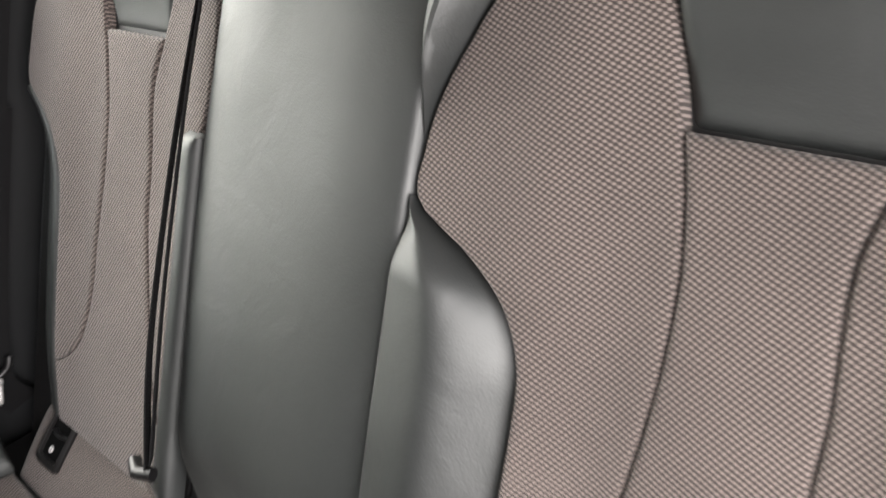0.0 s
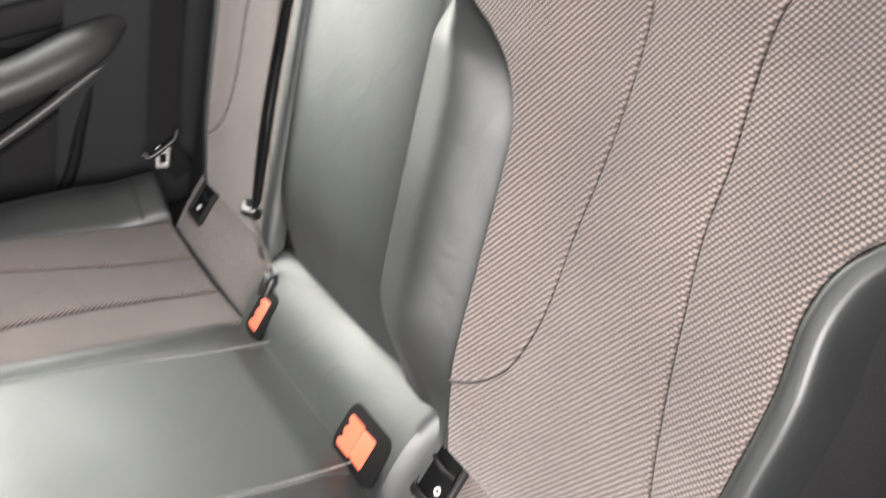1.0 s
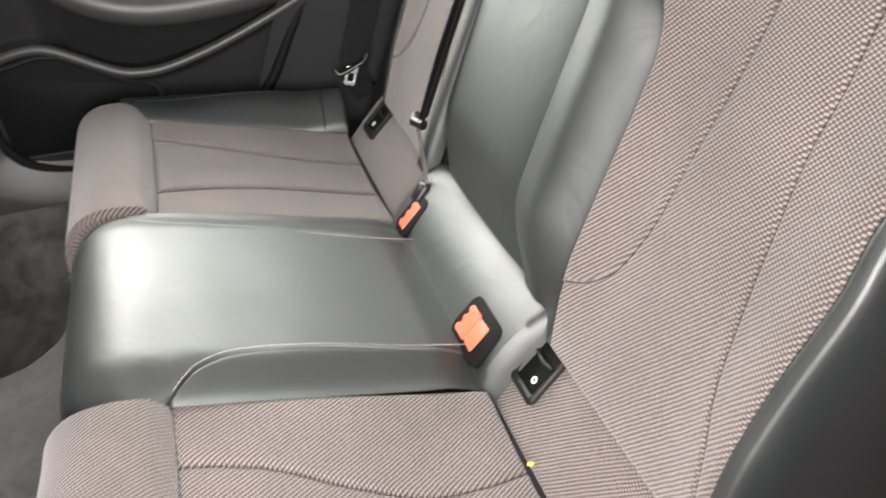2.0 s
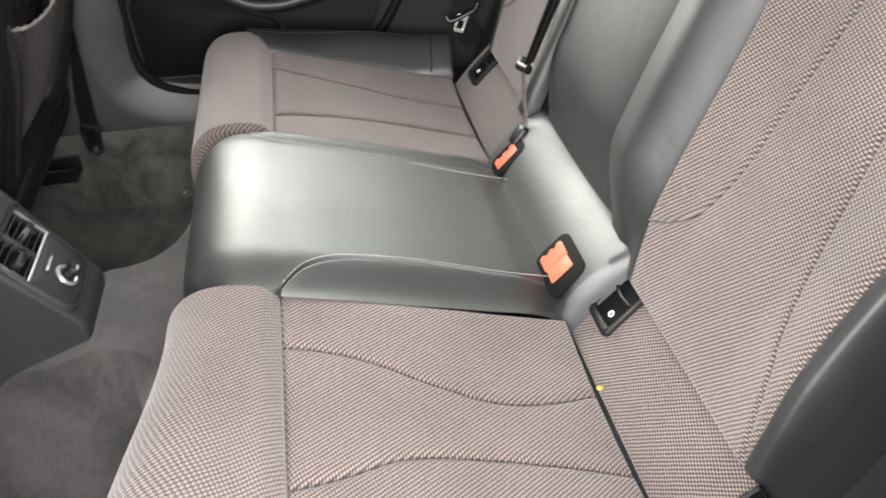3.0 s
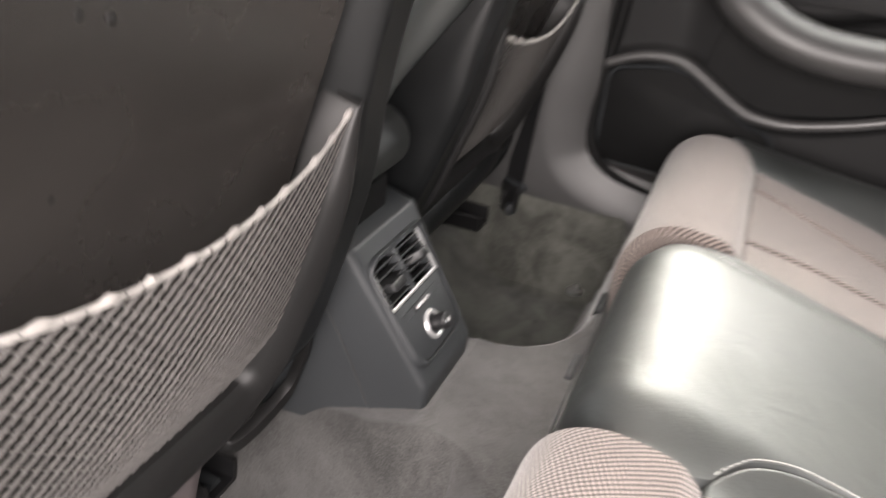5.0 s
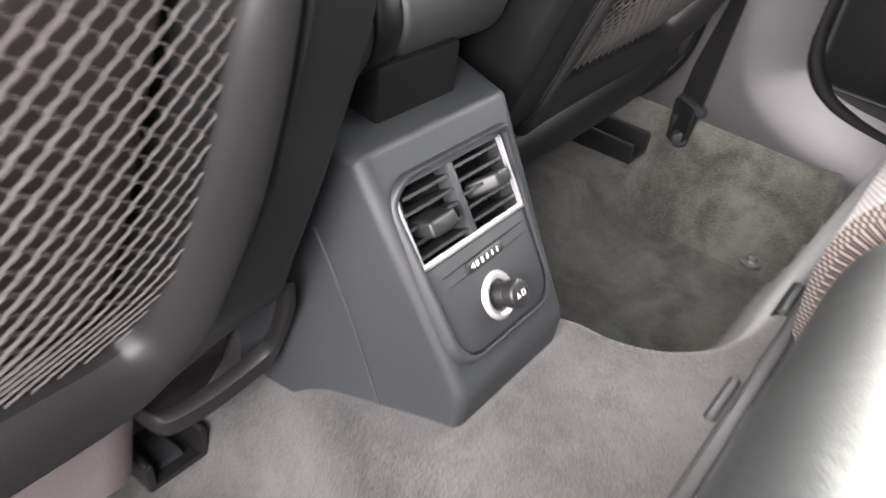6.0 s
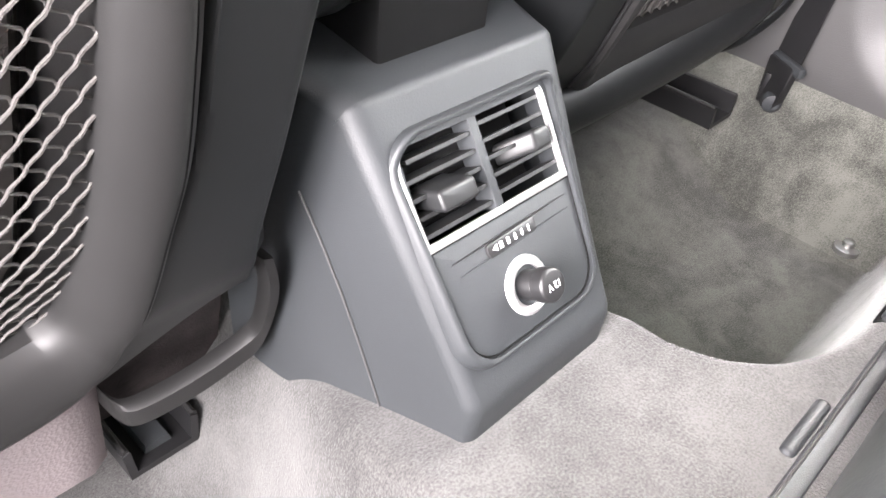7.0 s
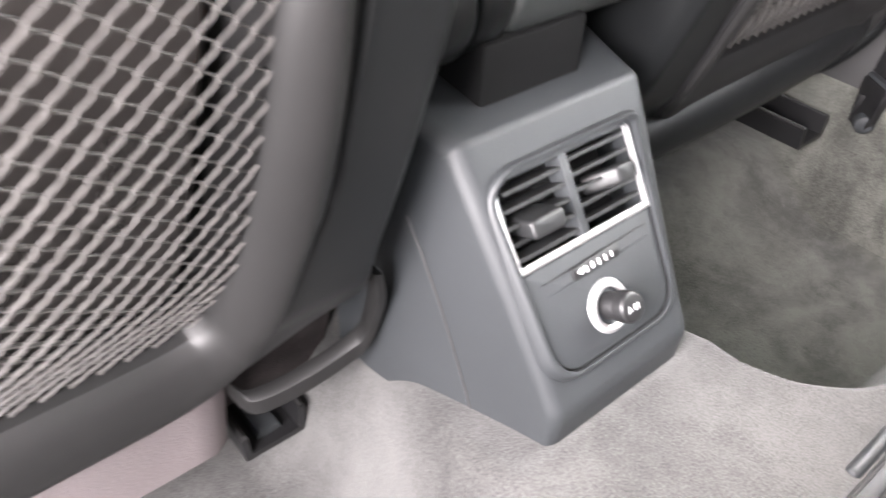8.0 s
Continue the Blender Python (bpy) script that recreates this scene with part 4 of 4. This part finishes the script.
# ---- front seats ----
def front_seat(sx, label, fwd=0.0, lean=0.268):
    """A front seat from behind. Local plane: a outwards from the middle, v up the back, d out to the rear."""
    ob = thing("front_seat", label, "car seat", "front seats")
    rise = math.sqrt(1 - lean * lean)

    def pl(a, v, d):
        return Vector((sx * a, 0.833 + fwd - lean * v - rise * d, 0.323 + 0.5 * fwd + rise * v - lean * d))
    # moulded shell: a broad rear face, side walls turned forwards, a hollow middle for board and net
    left = curve([(-0.09, 0.112), (-0.018, 0.114), (0.02, 0.118), (0.10, 0.112), (0.2, 0.107), (0.3, 0.109), (0.45, 0.121), (0.67, 0.17)])
    right = curve([(-0.09, 0.588), (-0.018, 0.598), (0.02, 0.604), (0.2, 0.61), (0.5, 0.60), (0.67, 0.56)])
    face = curve([(-0.09, 0.012), (-0.02, 0.024), (0.01, 0.031), (0.14, 0.033), (0.2, 0.031), (0.27, 0.021), (0.36, 0.018), (0.5, 0.03), (0.67, 0.035)])
    wall = curve([(-0.09, -0.06), (0.155, -0.05), (0.24, -0.03), (0.30, -0.014), (0.36, 0.0), (0.67, 0.01)])
    joint = curve([(-0.09, 0.11), (-0.045, 0.092), (-0.02, 0.078), (0.02, 0.062), (0.06, 0.054), (0.1, 0.048), (0.15, 0.046), (0.67, 0.046)])

    def low(a_):
        return -0.070 + 0.050 * step(0.235, 0.125, a_)

    def bend(v):
        """The hollow back turns away to the front near its top."""
        return 4 * max(0, min(v, 0.5) - 0.40) ** 2 + 0.8 * max(0, v - 0.5)

    def shell_d(a_, v):
        e = min(a_ - left(v), right(v) - a_)
        d = face(v) - 0.009 * (1 - step(0.0, 0.012, e)) ** 2
        return lerp(d, -0.020 - bend(v), step(joint(v) + 0.001, joint(v) + 0.026, e))

    def shell(u, w):
        """u across with side walls beyond 0 and 1, w up with the lower edge turned in below 0."""
        k = max(0, w)
        v = lerp(-0.065, 0.66, k)
        a_ = lerp(left(v), right(v), min(1, max(0, u)))
        v += (low(a_) + 0.065) * (1 - k) ** 10
        d = shell_d(a_, v)
        side = (max(0, -u) + max(0, u - 1)) / 0.1
        if side:
            d = lerp(d, wall(v), side)
            a_ -= (0.004 if u < 0 else -0.004) * math.sin(min(1, side * 3) * math.pi / 2)
        if w < 0:
            d += w * 1.1
            v += 0.012 * math.sin(w / 0.09 * math.pi / 2)
        return pl(a_, v, d)
    us = [-0.1, -0.075, -0.05, -0.03, -0.015, -0.006] + [k * 0.006 for k in range(44)] + [lerp(0.264, 0.736, k / 20) for k in range(1, 20)] + [1 - k * 0.006 for k in range(43, -1, -1)] + [1.006, 1.015, 1.03, 1.05, 1.075, 1.1]
    bm = grid_bm(shell, us, [-0.09, -0.06, -0.03, -0.012] + [k * 0.008 for k in range(50)] + [lerp(0.4, 1, k / 14) for k in range(15)])
    part("back_shell", bm, SHELL, ob)
    part("cushion_back", prism(rounded([(0.13, -0.03, 0.03), (0.58, -0.03, 0.03), (0.56, 0.50, 0.06), (0.15, 0.50, 0.06)]), pl, -0.24, -0.12), CLOTH, ob)
    for a0 in (0.145 if sx < 0 else 0.138, 0.575):
        line = spline([pl(a0 + (0.01 if a0 < 0.3 else -0.01) * math.sin(v * 6), v, d) for v, d in ((-0.06, -0.10), (0.1, -0.082), (0.25, -0.060), (0.4, -0.035), (0.56, -0.03), (0.64, -0.06))], 6)
        part("side_bolster", tube(line, [(0.036 if sx < 0 else 0.043) if 0 < i < len(line) - 1 else 0.02 for i in range(len(line))], 18), LEATHER, ob, "smooth grey leather side bolster")
    # back board above the net pocket
    b_left = curve([(0.01, 0.238), (0.03, 0.216), (0.25, 0.192), (0.60, 0.168)])
    b_right = curve([(0.01, 0.495), (0.04, 0.515), (0.60, 0.545)])

    def board(u, w):
        v = lerp(0.01, 0.60, w)
        a_ = lerp(b_left(v), b_right(v), u)
        e = min(a_ - b_left(v), b_right(v) - a_, v - 0.01)
        return pl(a_, v, -0.003 - bend(v) - 0.008 * (1 - step(0, 0.006, e)) - 0.010 * math.sin(math.pi * u) * step(0.05, 0.3, v))
    part("back_board", grid_bm(board, [0, 0.004, 0.01, 0.02] + [lerp(0.04, 0.96, k / 20) for k in range(21)] + [0.98, 0.99, 0.996, 1], [0, 0.004, 0.01, 0.02] + [lerp(0.04, 1, k / 40) for k in range(41)]), BOARD, ob, "satin near-black seat back board with small studs")
    for a, v in ((0.433, 0.28), (0.425, 0.375), (0.428, 0.405), (0.405, 0.37)):
        part("stud", prism([(a + 0.003 * math.cos(q), v + 0.003 * math.sin(q)) for q in [k * math.pi / 5 for k in range(10)]], pl, -0.016, -0.0105, 0.001), FRAME, ob)
    # U-shaped pocket frame: outer and inner edge, with a rounded crest between
    oute = spline([(a, v, 0) for a, v in ((0.168, 0.276), (0.166, 0.240), (0.166, 0.2), (0.166, 0.15), (0.168, 0.1), (0.175, 0.06), (0.182, 0.02), (0.190, -0.01), (0.200, -0.035), (0.217, -0.056), (0.245, -0.066), (0.30, -0.068), (0.40, -0.068), (0.48, -0.067), (0.53, -0.058), (0.545, -0.035), (0.552, 0.0), (0.558, 0.06), (0.562, 0.15), (0.563, 0.235), (0.563, 0.268))], 7)
    inne = spline([(a, v, 0) for a, v in ((0.172, 0.272), (0.181, 0.240), (0.190, 0.2), (0.193, 0.15), (0.199, 0.1), (0.205, 0.06), (0.211, 0.025), (0.214, 0.010), (0.219, 0.002), (0.228, -0.003), (0.25, -0.006), (0.30, -0.006), (0.40, -0.006), (0.475, -0.005), (0.500, 0), (0.509, 0.012), (0.515, 0.03), (0.523, 0.07), (0.531, 0.15), (0.538, 0.235), (0.557, 0.264))], 7)
    inside = curve([(-0.01, 0.012), (0.05, 0.019), (0.2, 0.026), (0.27, 0.020)])
    bm = bmesh.new()
    rings = []
    for p, q in zip(oute, inne):
        wd = (p - q).length
        ring = [bm.verts.new(pl(p.x, p.y, face(p.y) - 0.03))]
        for k in range(11):
            t = k / 10
            m = p.lerp(q, t)
            d = lerp(face(p.y), inside(q.y), t) + min(0.013, 0.36 * wd) * math.sin(math.pi * t ** 0.85) ** 0.6
            ring.append(bm.verts.new(pl(m.x, m.y, d)))
        ring.append(bm.verts.new(pl(q.x, q.y, -0.024)))
        rings.append(ring)
    for r0, r1 in zip(rings, rings[1:]):
        for k in range(12):
            bm.faces.new((r0[k], r0[k + 1], r1[k + 1], r1[k]))
    part("pocket_frame", bm, FRAME, ob, "rounded dark plastic pocket frame")
    part("shell_joint", tube([pl(p.x - 0.0008, p.y, face(p.y) + 0.0006) for p in oute[:70]], 0.0016, 6), BLACK, ob)

    # elastic net on a slightly sagging sheet
    edge = curve([(-0.02, 0.225), (0, 0.216), (0.02, 0.211), (0.06, 0.205), (0.1, 0.199), (0.15, 0.193), (0.2, 0.190), (0.25, 0.178), (0.3, 0.17)])

    def top_v(a):
        t = min(1, max(0, (a - 0.172) / 0.37))
        return 0.268 - 0.030 * math.sin(math.pi * t) ** 0.7

    def net(a, v):
        t = min(1, max(0, (a - 0.17) / 0.37))
        return pl(a, v, 0.004 + 0.016 * step(-0.02, 0.07, v) - 0.004 * step(0.2, 0.27, v) * step(0.2, 0, t) + 0.015 * math.sin(math.pi * t) * step(-0.02, 0.14, v))
    # thick twisted cords rise inwards, thinner ties cross them
    for fam, slant, gap, rad, nm, stuff, lab in ((-1, 0.98, 0.0138, 0.00088, "net_cord", NETCORD, "thick pale twisted cords of the elastic net"), (1, 1.0, 0.0140, 0.00078, "net_tie", NETTIE, "thinner grey cross ties of the net")):
        cords = []
        for i in range(-30, 70):
            pts2 = []
            for k in range(-10, 190):
                v = -0.012 + 0.0015 * k
                # each cord steps sideways where a crossing one ties it
                beat = 2 * math.pi * (1.98 * (v + 0.012) + fam * i * gap) / (0.0278 - gap)
                a = 0.15 + i * gap + fam * slant * (v + 0.012) - fam * (0.0007 if fam < 0 else 0.0011) * math.sin(beat)
                if edge(v) - 0.011 <= a <= 0.723 - edge(v) and v <= top_v(a) + 0.002:
                    pts2.append(net(a, v) + Vector((0, -0.0009 * fam * -1, 0)))
                elif len(pts2) > 1:
                    break
                else:
                    pts2 = []
            if len(pts2) > 2:
                cords.append(tube(pts2, [rad * (0.74 + 0.5 * step(0.22, 0.32, abs(q.x))) * (1 + 0.1 * math.sin(k * 1.9)) for k, q in enumerate(pts2)], 5, 1.2, (1, 0, 0)))
        part(nm, merge(*cords), stuff, ob, lab)
    span = [lerp(0.174, 0.545, i / 110) for i in range(111)]
    lump = [max(0, math.sin(a * 190 + 0.8 * math.sin(a * 61))) ** 3 for a in span]
    hem = [net(a, top_v(a) + 0.0016 * q) for a, q in zip(span, lump)]
    part("net_hem", tube(hem, [0.0025 + 0.0013 * q for q in lump], 7, 0.8), NETHEM, ob, "gathered pale hem of the net")
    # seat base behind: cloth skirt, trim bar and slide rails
    # far seat's skirt and base get a darker material, holding the under-seat shade
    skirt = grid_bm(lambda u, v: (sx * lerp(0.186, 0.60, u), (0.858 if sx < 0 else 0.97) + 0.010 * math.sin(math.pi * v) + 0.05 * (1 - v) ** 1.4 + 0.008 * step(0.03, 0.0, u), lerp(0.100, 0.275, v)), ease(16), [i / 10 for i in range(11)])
    part("cushion_skirt", skirt, SKIRT if sx < 0 else PLASTIC_SOFT, ob, "plain pinkish-grey cloth rear skirt of the seat cushion" if sx < 0 else "rear skirt of the seat cushion, darkened as in shade")
    # inner skirt in the dark gap colour, so shade is painted in
    inner_skirt = grid_bm(lambda u, v: (sx * lerp(0.085, 0.194, u), (0.886 if sx < 0 else 0.98) + 0.05 * (1 - v), lerp(0.112, 0.30, v)), ease(8), [i / 8 for i in range(9)])
    part("inner_skirt", inner_skirt, GAP_SHADE, ob, "inner skirt behind the trim bar, coloured dark for the gap's shade")
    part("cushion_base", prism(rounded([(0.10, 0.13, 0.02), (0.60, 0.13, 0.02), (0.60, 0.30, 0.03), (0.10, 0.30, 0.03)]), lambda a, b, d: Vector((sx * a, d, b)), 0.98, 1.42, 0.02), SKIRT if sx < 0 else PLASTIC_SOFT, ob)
    br = spline([(sx * 0.186, 0.900, 0.184), (sx * 0.184, 0.880, 0.183), (sx * 0.176, 0.869, 0.183), (sx * 0.145, 0.861, 0.190), (sx * 0.112, 0.855, 0.202), (sx * 0.100, 0.850, 0.214), (sx * 0.096, 0.842, 0.240), (sx * 0.100, 0.830, 0.272), (sx * 0.108, 0.822, 0.302)], 6)
    bm = bmesh.new()
    rows = []
    for i, p in enumerate(br):
        w = 0.009
        t = i / (len(br) - 1)
        turn = step(0.55, 0.8, t)
        rows.append([bm.verts.new((p.x + sx * dz * turn * 0.45, p.y + dy, p.z + dz * (1 - 0.8 * turn))) for dy, dz in ((-0.002, -w), (0.006, -w), (0.008, 0), (0.006, w), (-0.001, w), (-0.005, w * 0.75), (-0.005, -w * 0.75))])
    for r0, r1 in zip(rows, rows[1:]):
        for k in range(7):
            bm.faces.new((r0[k], r0[(k + 1) % 7], r1[(k + 1) % 7], r1[k]))
    bm.faces.new(rows[0]), bm.faces.new(rows[-1][::-1])
    part("rear_bracket", bm, FRAME, ob, "curved dark plastic trim bar")
    for a in (0.148, 0.605 if sx > 0 else 0.635):
        z = 0.064 if a < 0.3 else 0.106
        top = 0.031 if a < 0.3 else 0.030
        sec = [(-0.028, 0.0), (0.028, 0.0), (0.030, top - 0.003), (0.024, top), (0.022, 0.006), (-0.022, 0.006), (-0.024, top), (-0.030, top - 0.003)]
        u = prism(sec, lambda p, q, d: Vector((sx * a + p, d, z + q)), 1.3, 0.912 if a < 0.3 else 0.868)
        part("slide_rail", u, BLACK, ob, "black steel slide rail", False)
        for e in (-0.027, 0.027):
            part("rail_lip", tube([(sx * a + e, y, z + top - 0.001) for y in (1.3, 1.0, 0.913 if a < 0.3 else 0.869)], 0.003, 8), FRAME, ob, "rounded worn rail edge")
        part("rail_insert", prism([(-0.011, 0.006), (0.011, 0.006), (0.009, 0.013), (-0.009, 0.013)], lambda p, q, d: Vector((sx * a + p, d, z + q)), 1.3, 0.922 if a < 0.3 else 0.885), PLASTIC, ob, "grey sliding insert", False)
    if sx > 0:
        roll = spline([(0.115, 0.885, 0.268), (0.16, 0.868, 0.268), (0.30, 0.862, 0.270), (0.45, 0.862, 0.274), (0.55, 0.868, 0.282), (0.585, 0.89, 0.292)], 8)
        part("lower_roll", tube(roll, [lerp(0.018, 0.030, step(0, 0.1, i / (len(roll) - 1)) * step(1, 0.9, i / (len(roll) - 1))) for i in range(len(roll))], 18), SHELL, ob, "rounded dark lower edge of the seat back")
        strap = spline([(0.545, 0.875, 0.222), (0.57, 0.862, 0.232), (0.62, 0.850, 0.258), (0.655, 0.848, 0.300), (0.665, 0.85, 0.34)], 8)
        part("side_bracket", tube(strap, 0.0065, 10, 0.6), SHELL, ob, "curved dark plastic trim bar")
    return ob


front_seat(-1, "front seat back with a net pocket on a dark shell")
front_seat(1, "far front seat back with a net pocket", 0.022, 0.37)


# ---- far rear door ----
def door():
    ob = thing("car_door", "closed dark grey rear door with armrest and speaker", "car door")
    X = 0.735
    lip = curve([(-0.02, 0.53), (0.10, 0.478), (0.245, 0.421), (0.383, 0.385), (0.462, 0.392), (0.52, 0.425), (0.575, 0.456), (0.61, 0.462), (0.66, 0.455), (0.72, 0.43)])

    def skin(y, z):
        x = X
        above = z - lip(y)
        x += 0.030 * step(0.0, 0.012, above) * step(0.19, 0.15, above) * step(0.60, 0.52, y) - 0.012 * step(0.02, 0.0, abs(above) - 0.004)
        if z > lip(y) + 0.17:
            x -= 0.01
        x += 0.025 * step(0.28, 0.20, z)
        return x
    bm = grid_bm(lambda y, z: (skin(y, z), y, z), [lerp(-0.15, 0.72, i / 110) for i in range(111)], [lerp(0.17, 0.62, i / 110) for i in range(111)])
    part("door_card", bm, DOORTRIM, ob)
    part("pocket_lip", tube(spline([(X - 0.012, y, lip(y)) for y in (-0.02, 0.05, 0.10, 0.17, 0.245, 0.31, 0.383, 0.43, 0.462, 0.50, 0.54, 0.575, 0.61, 0.66, 0.71)], 6), 0.0105, 10), SILL, ob, "rounded pocket edge")
    arm = spline([(X, 0.60, 0.66), (X - 0.03, 0.555, 0.625), (X - 0.055, 0.50, 0.575), (X - 0.065, 0.43, 0.538), (X - 0.065, 0.34, 0.522), (X - 0.06, 0.20, 0.525), (X - 0.045, 0.08, 0.545), (X - 0.01, 0.02, 0.56)], 8)
    part("armrest", tube(arm, [lerp(0.024, 0.036, step(0, 0.3, i / (len(arm) - 1))) * (1 - 0.4 * step(0.8, 1, i / (len(arm) - 1))) for i in range(len(arm))], 16, 1.4), SILL, ob, "padded door armrest")
    sp = rounded([(0.700, 0.255, 0.03), (0.700, 0.425, 0.03), (0.60, 0.442, 0.03), (0.565, 0.436, 0.02), (0.45, 0.366, 0.04), (0.40, 0.355, 0.03), (0.42, 0.245, 0.03)], 6)
    part("speaker_grille", prism(sp, lambda a, b, d: Vector((X - 0.010 - d, a, b)), -0.01, 0.006, 0.004), RUBBER, ob, "black speaker grille")
    part("speaker_rim", frame_ring([((a - 0.57) * 1.06 + 0.57, (b - 0.34) * 1.07 + 0.34) for a, b in sp], sp, lambda a, b, d: Vector((X - 0.006 - d, a, b)), 0.004, 0.006, -0.02, 0.005, 4), PLASTIC, ob)
    # near-black folded sheet: the shade inside the pocket is in its colour
    part("pocket_back", prism(rounded([(0.03, 0.515, 0.01), (0.12, 0.472, 0.01), (0.25, 0.42, 0.02), (0.38, 0.385, 0.03), (0.46, 0.392, 0.03), (0.545, 0.445, 0.02), (0.53, 0.54, 0.03), (0.40, 0.55, 0.03), (0.2, 0.555, 0.03)], 4), lambda a, b, d: Vector((X + 0.018 - 0.010 * math.sin(a * 28) - d, a, b)), -0.01, 0.0), RUBBER, ob)
    part("window_sill", box(X - 0.005, X + 0.05, -0.30, 0.82, 0.622, 0.656, 0.012, 3), PLASTIC, ob)
    part("upper_card", box(X - 0.012, X + 0.02, -0.30, 0.80, 0.575, 0.628, 0.01, 3), DOORTRIM, ob)
    return ob


door()
seal = spline([(0.742, 0.700, 0.70), (0.735, 0.700, 0.55), (0.728, 0.712, 0.42), (0.722, 0.718, 0.32), (0.718, 0.702, 0.265), (0.716, 0.66, 0.228), (0.715, 0.58, 0.208), (0.715, 0.48, 0.20), (0.715, 0.30, 0.22), (0.717, 0.19, 0.309), (0.722, 0.12, 0.42), (0.73, 0.045, 0.53), (0.74, -0.04, 0.66)], 10)
tagged(part("door_seal", tube(seal, 0.012, 10), RUBBER, None), "black rubber seal round the door opening", "seal", kind="structure")


def sill_trim():
    sect = [(0.0, 0.80, 0.70), (0.0, 0.79, 0.55), (0.0, 0.785, 0.42), (0.0, 0.785, 0.32), (0.0, 0.765, 0.235), (0.0, 0.70, 0.186), (0.0, 0.62, 0.166), (0.0, 0.5, 0.156), (0.0, 0.35, 0.16), (0.0, 0.1, 0.17), (0.0, -0.1, 0.18)]
    pts = spline(sect, 8)
    bm = bmesh.new()
    rows = []
    for i, p in enumerate(pts):
        d = (pts[min(i + 1, len(pts) - 1)] - pts[max(i - 1, 0)]).normalized()
        n = Vector((0, d.z, -d.y))
        rows.append([bm.verts.new((x, p.y + n.y * o, p.z + n.z * o)) for x, o in ((0.745, 0.075), (0.715, 0.068), (0.702, 0.045), (0.692, 0.012), (0.686, -0.006), (0.684, -0.02), (0.684, -0.22))])
    for r0, r1 in zip(rows, rows[1:]):
        for k in range(6):
            bm.faces.new((r0[k], r0[k + 1], r1[k + 1], r1[k]))
    return bm


tagged(part("sill_trim", sill_trim(), SILL, None), "grey plastic trim of the door sill and pillar", "trim", kind="structure")
# side trim between the far door and the backrest
ct = grid_bm(lambda y, z: (0.715 - 0.035 * step(0.2, -0.2, y), y - 0.42 * (z - 0.3), z), [lerp(-0.40, 0.215, i / 12) for i in range(13)], [lerp(0.0, 0.9, i / 12) for i in range(13)])
tagged(part("quarter_trim", ct, QUARTER, None), "dark blue-grey plastic quarter trim behind the far door", "trim", kind="structure")

nt = grid_bm(lambda y, z: (-0.655 - 0.03 * step(-0.1, 0.25, y), y - 0.40 * (z - 0.3), z), [lerp(-0.40, 0.13, i / 12) for i in range(13)], [lerp(0.0, 0.9, i / 12) for i in range(13)])
tagged(part("quarter_trim", nt, RUBBER, None), "black grained quarter trim beside the open doorway", "trim", kind="structure")


# ---- small things on the floor ----
def mat_clip():
    ob = thing("floor_mat_clip", "round dark metal mat fastener on the footwell carpet", "mat fastener")
    z = floor_z(0.62, 0.671)
    part("base", tube([(0.62, 0.671, z - 0.004), (0.62, 0.671, z + 0.002), (0.62, 0.671, z + 0.004)], [0.016, 0.016, 0.012], 20), STEEL, ob)
    part("stud", tube([(0.62, 0.671, z + 0.003), (0.62, 0.671, z + 0.010), (0.62, 0.671, z + 0.012)], [0.007, 0.007, 0.004], 14), STEEL, ob)


mat_clip()


def front_strip():
    ob = thing("seat_front_strip", "dark plastic retaining strip under the cushion's front edge", "trim strip")
    part("strip", box(-0.20, 0.42, 0.555, 0.5685, 0.192, 0.2215, 0.003), PLASTIC, ob)
    part("bead", tube([(x, 0.566, 0.2220) for x in (-0.2, 0.0, 0.2, 0.42)], 0.0011, 8), SILL, ob, "rounded light edge bead")
    clip = part("clip", obox(pose(0.095, 0.5745, 0.2165), 0.058, 0.010, 0.010, 0.0042, 4), PLASTIC, ob, "grey plastic clip")
    part("clip_seat", obox(pose(0.095, 0.5745, 0.2130), 0.066, 0.015, 0.009, 0.003, 2), RUBBER, clip)
    clip = part("clip", obox(pose(0.26, 0.5745, 0.2165), 0.058, 0.010, 0.010, 0.0042, 4), PLASTIC, ob, "grey plastic clip")
    part("clip_seat", obox(pose(0.26, 0.5745, 0.2130), 0.066, 0.015, 0.009, 0.003, 2), RUBBER, clip)


front_strip()


def front_belt():
    ob = thing("seat_belt", "black front belt running down beside the far front seat", "seat belt")
    part("webbing", webbing([(0.700, 0.78, 0.90), (0.694, 0.805, 0.60), (0.684, 0.826, 0.36), (0.668, 0.836, 0.184)], 0.046, wide=(0.6, 1, 0)), WEBBING, ob)
    part("anchor_bar", obox(pose(0.664, 0.832, 0.184, 0, 0, 57), 0.058, 0.012, 0.014, 0.004, 2), PLASTIC, ob)
    plate = rounded([(-0.026, 0.046, 0.006), (0.026, 0.046, 0.006), (0.020, 0.0, 0.012), (0.012, -0.016, 0.010), (-0.012, -0.016, 0.010), (-0.020, 0.0, 0.012)], 4)
    part("anchor_plate", prism(plate, lambda p, q, d: Vector((0.660 + 0.54 * p + 0.1 * q - 0.8 * d, 0.838 + 0.84 * p + 0.5 * d, 0.140 + q)), -0.005, 0.005, 0.002), BLACK, ob)
    part("anchor_bolt", tube([(0.660, 0.836, 0.136), (0.649, 0.829, 0.135), (0.647, 0.828, 0.135)], [0.012, 0.012, 0.008], 18), PLASTIC, ob)
    part("anchor_stem", box(0.662, 0.69, 0.842, 0.856, 0.125, 0.165, 0.003), BLACK, ob)


front_belt()
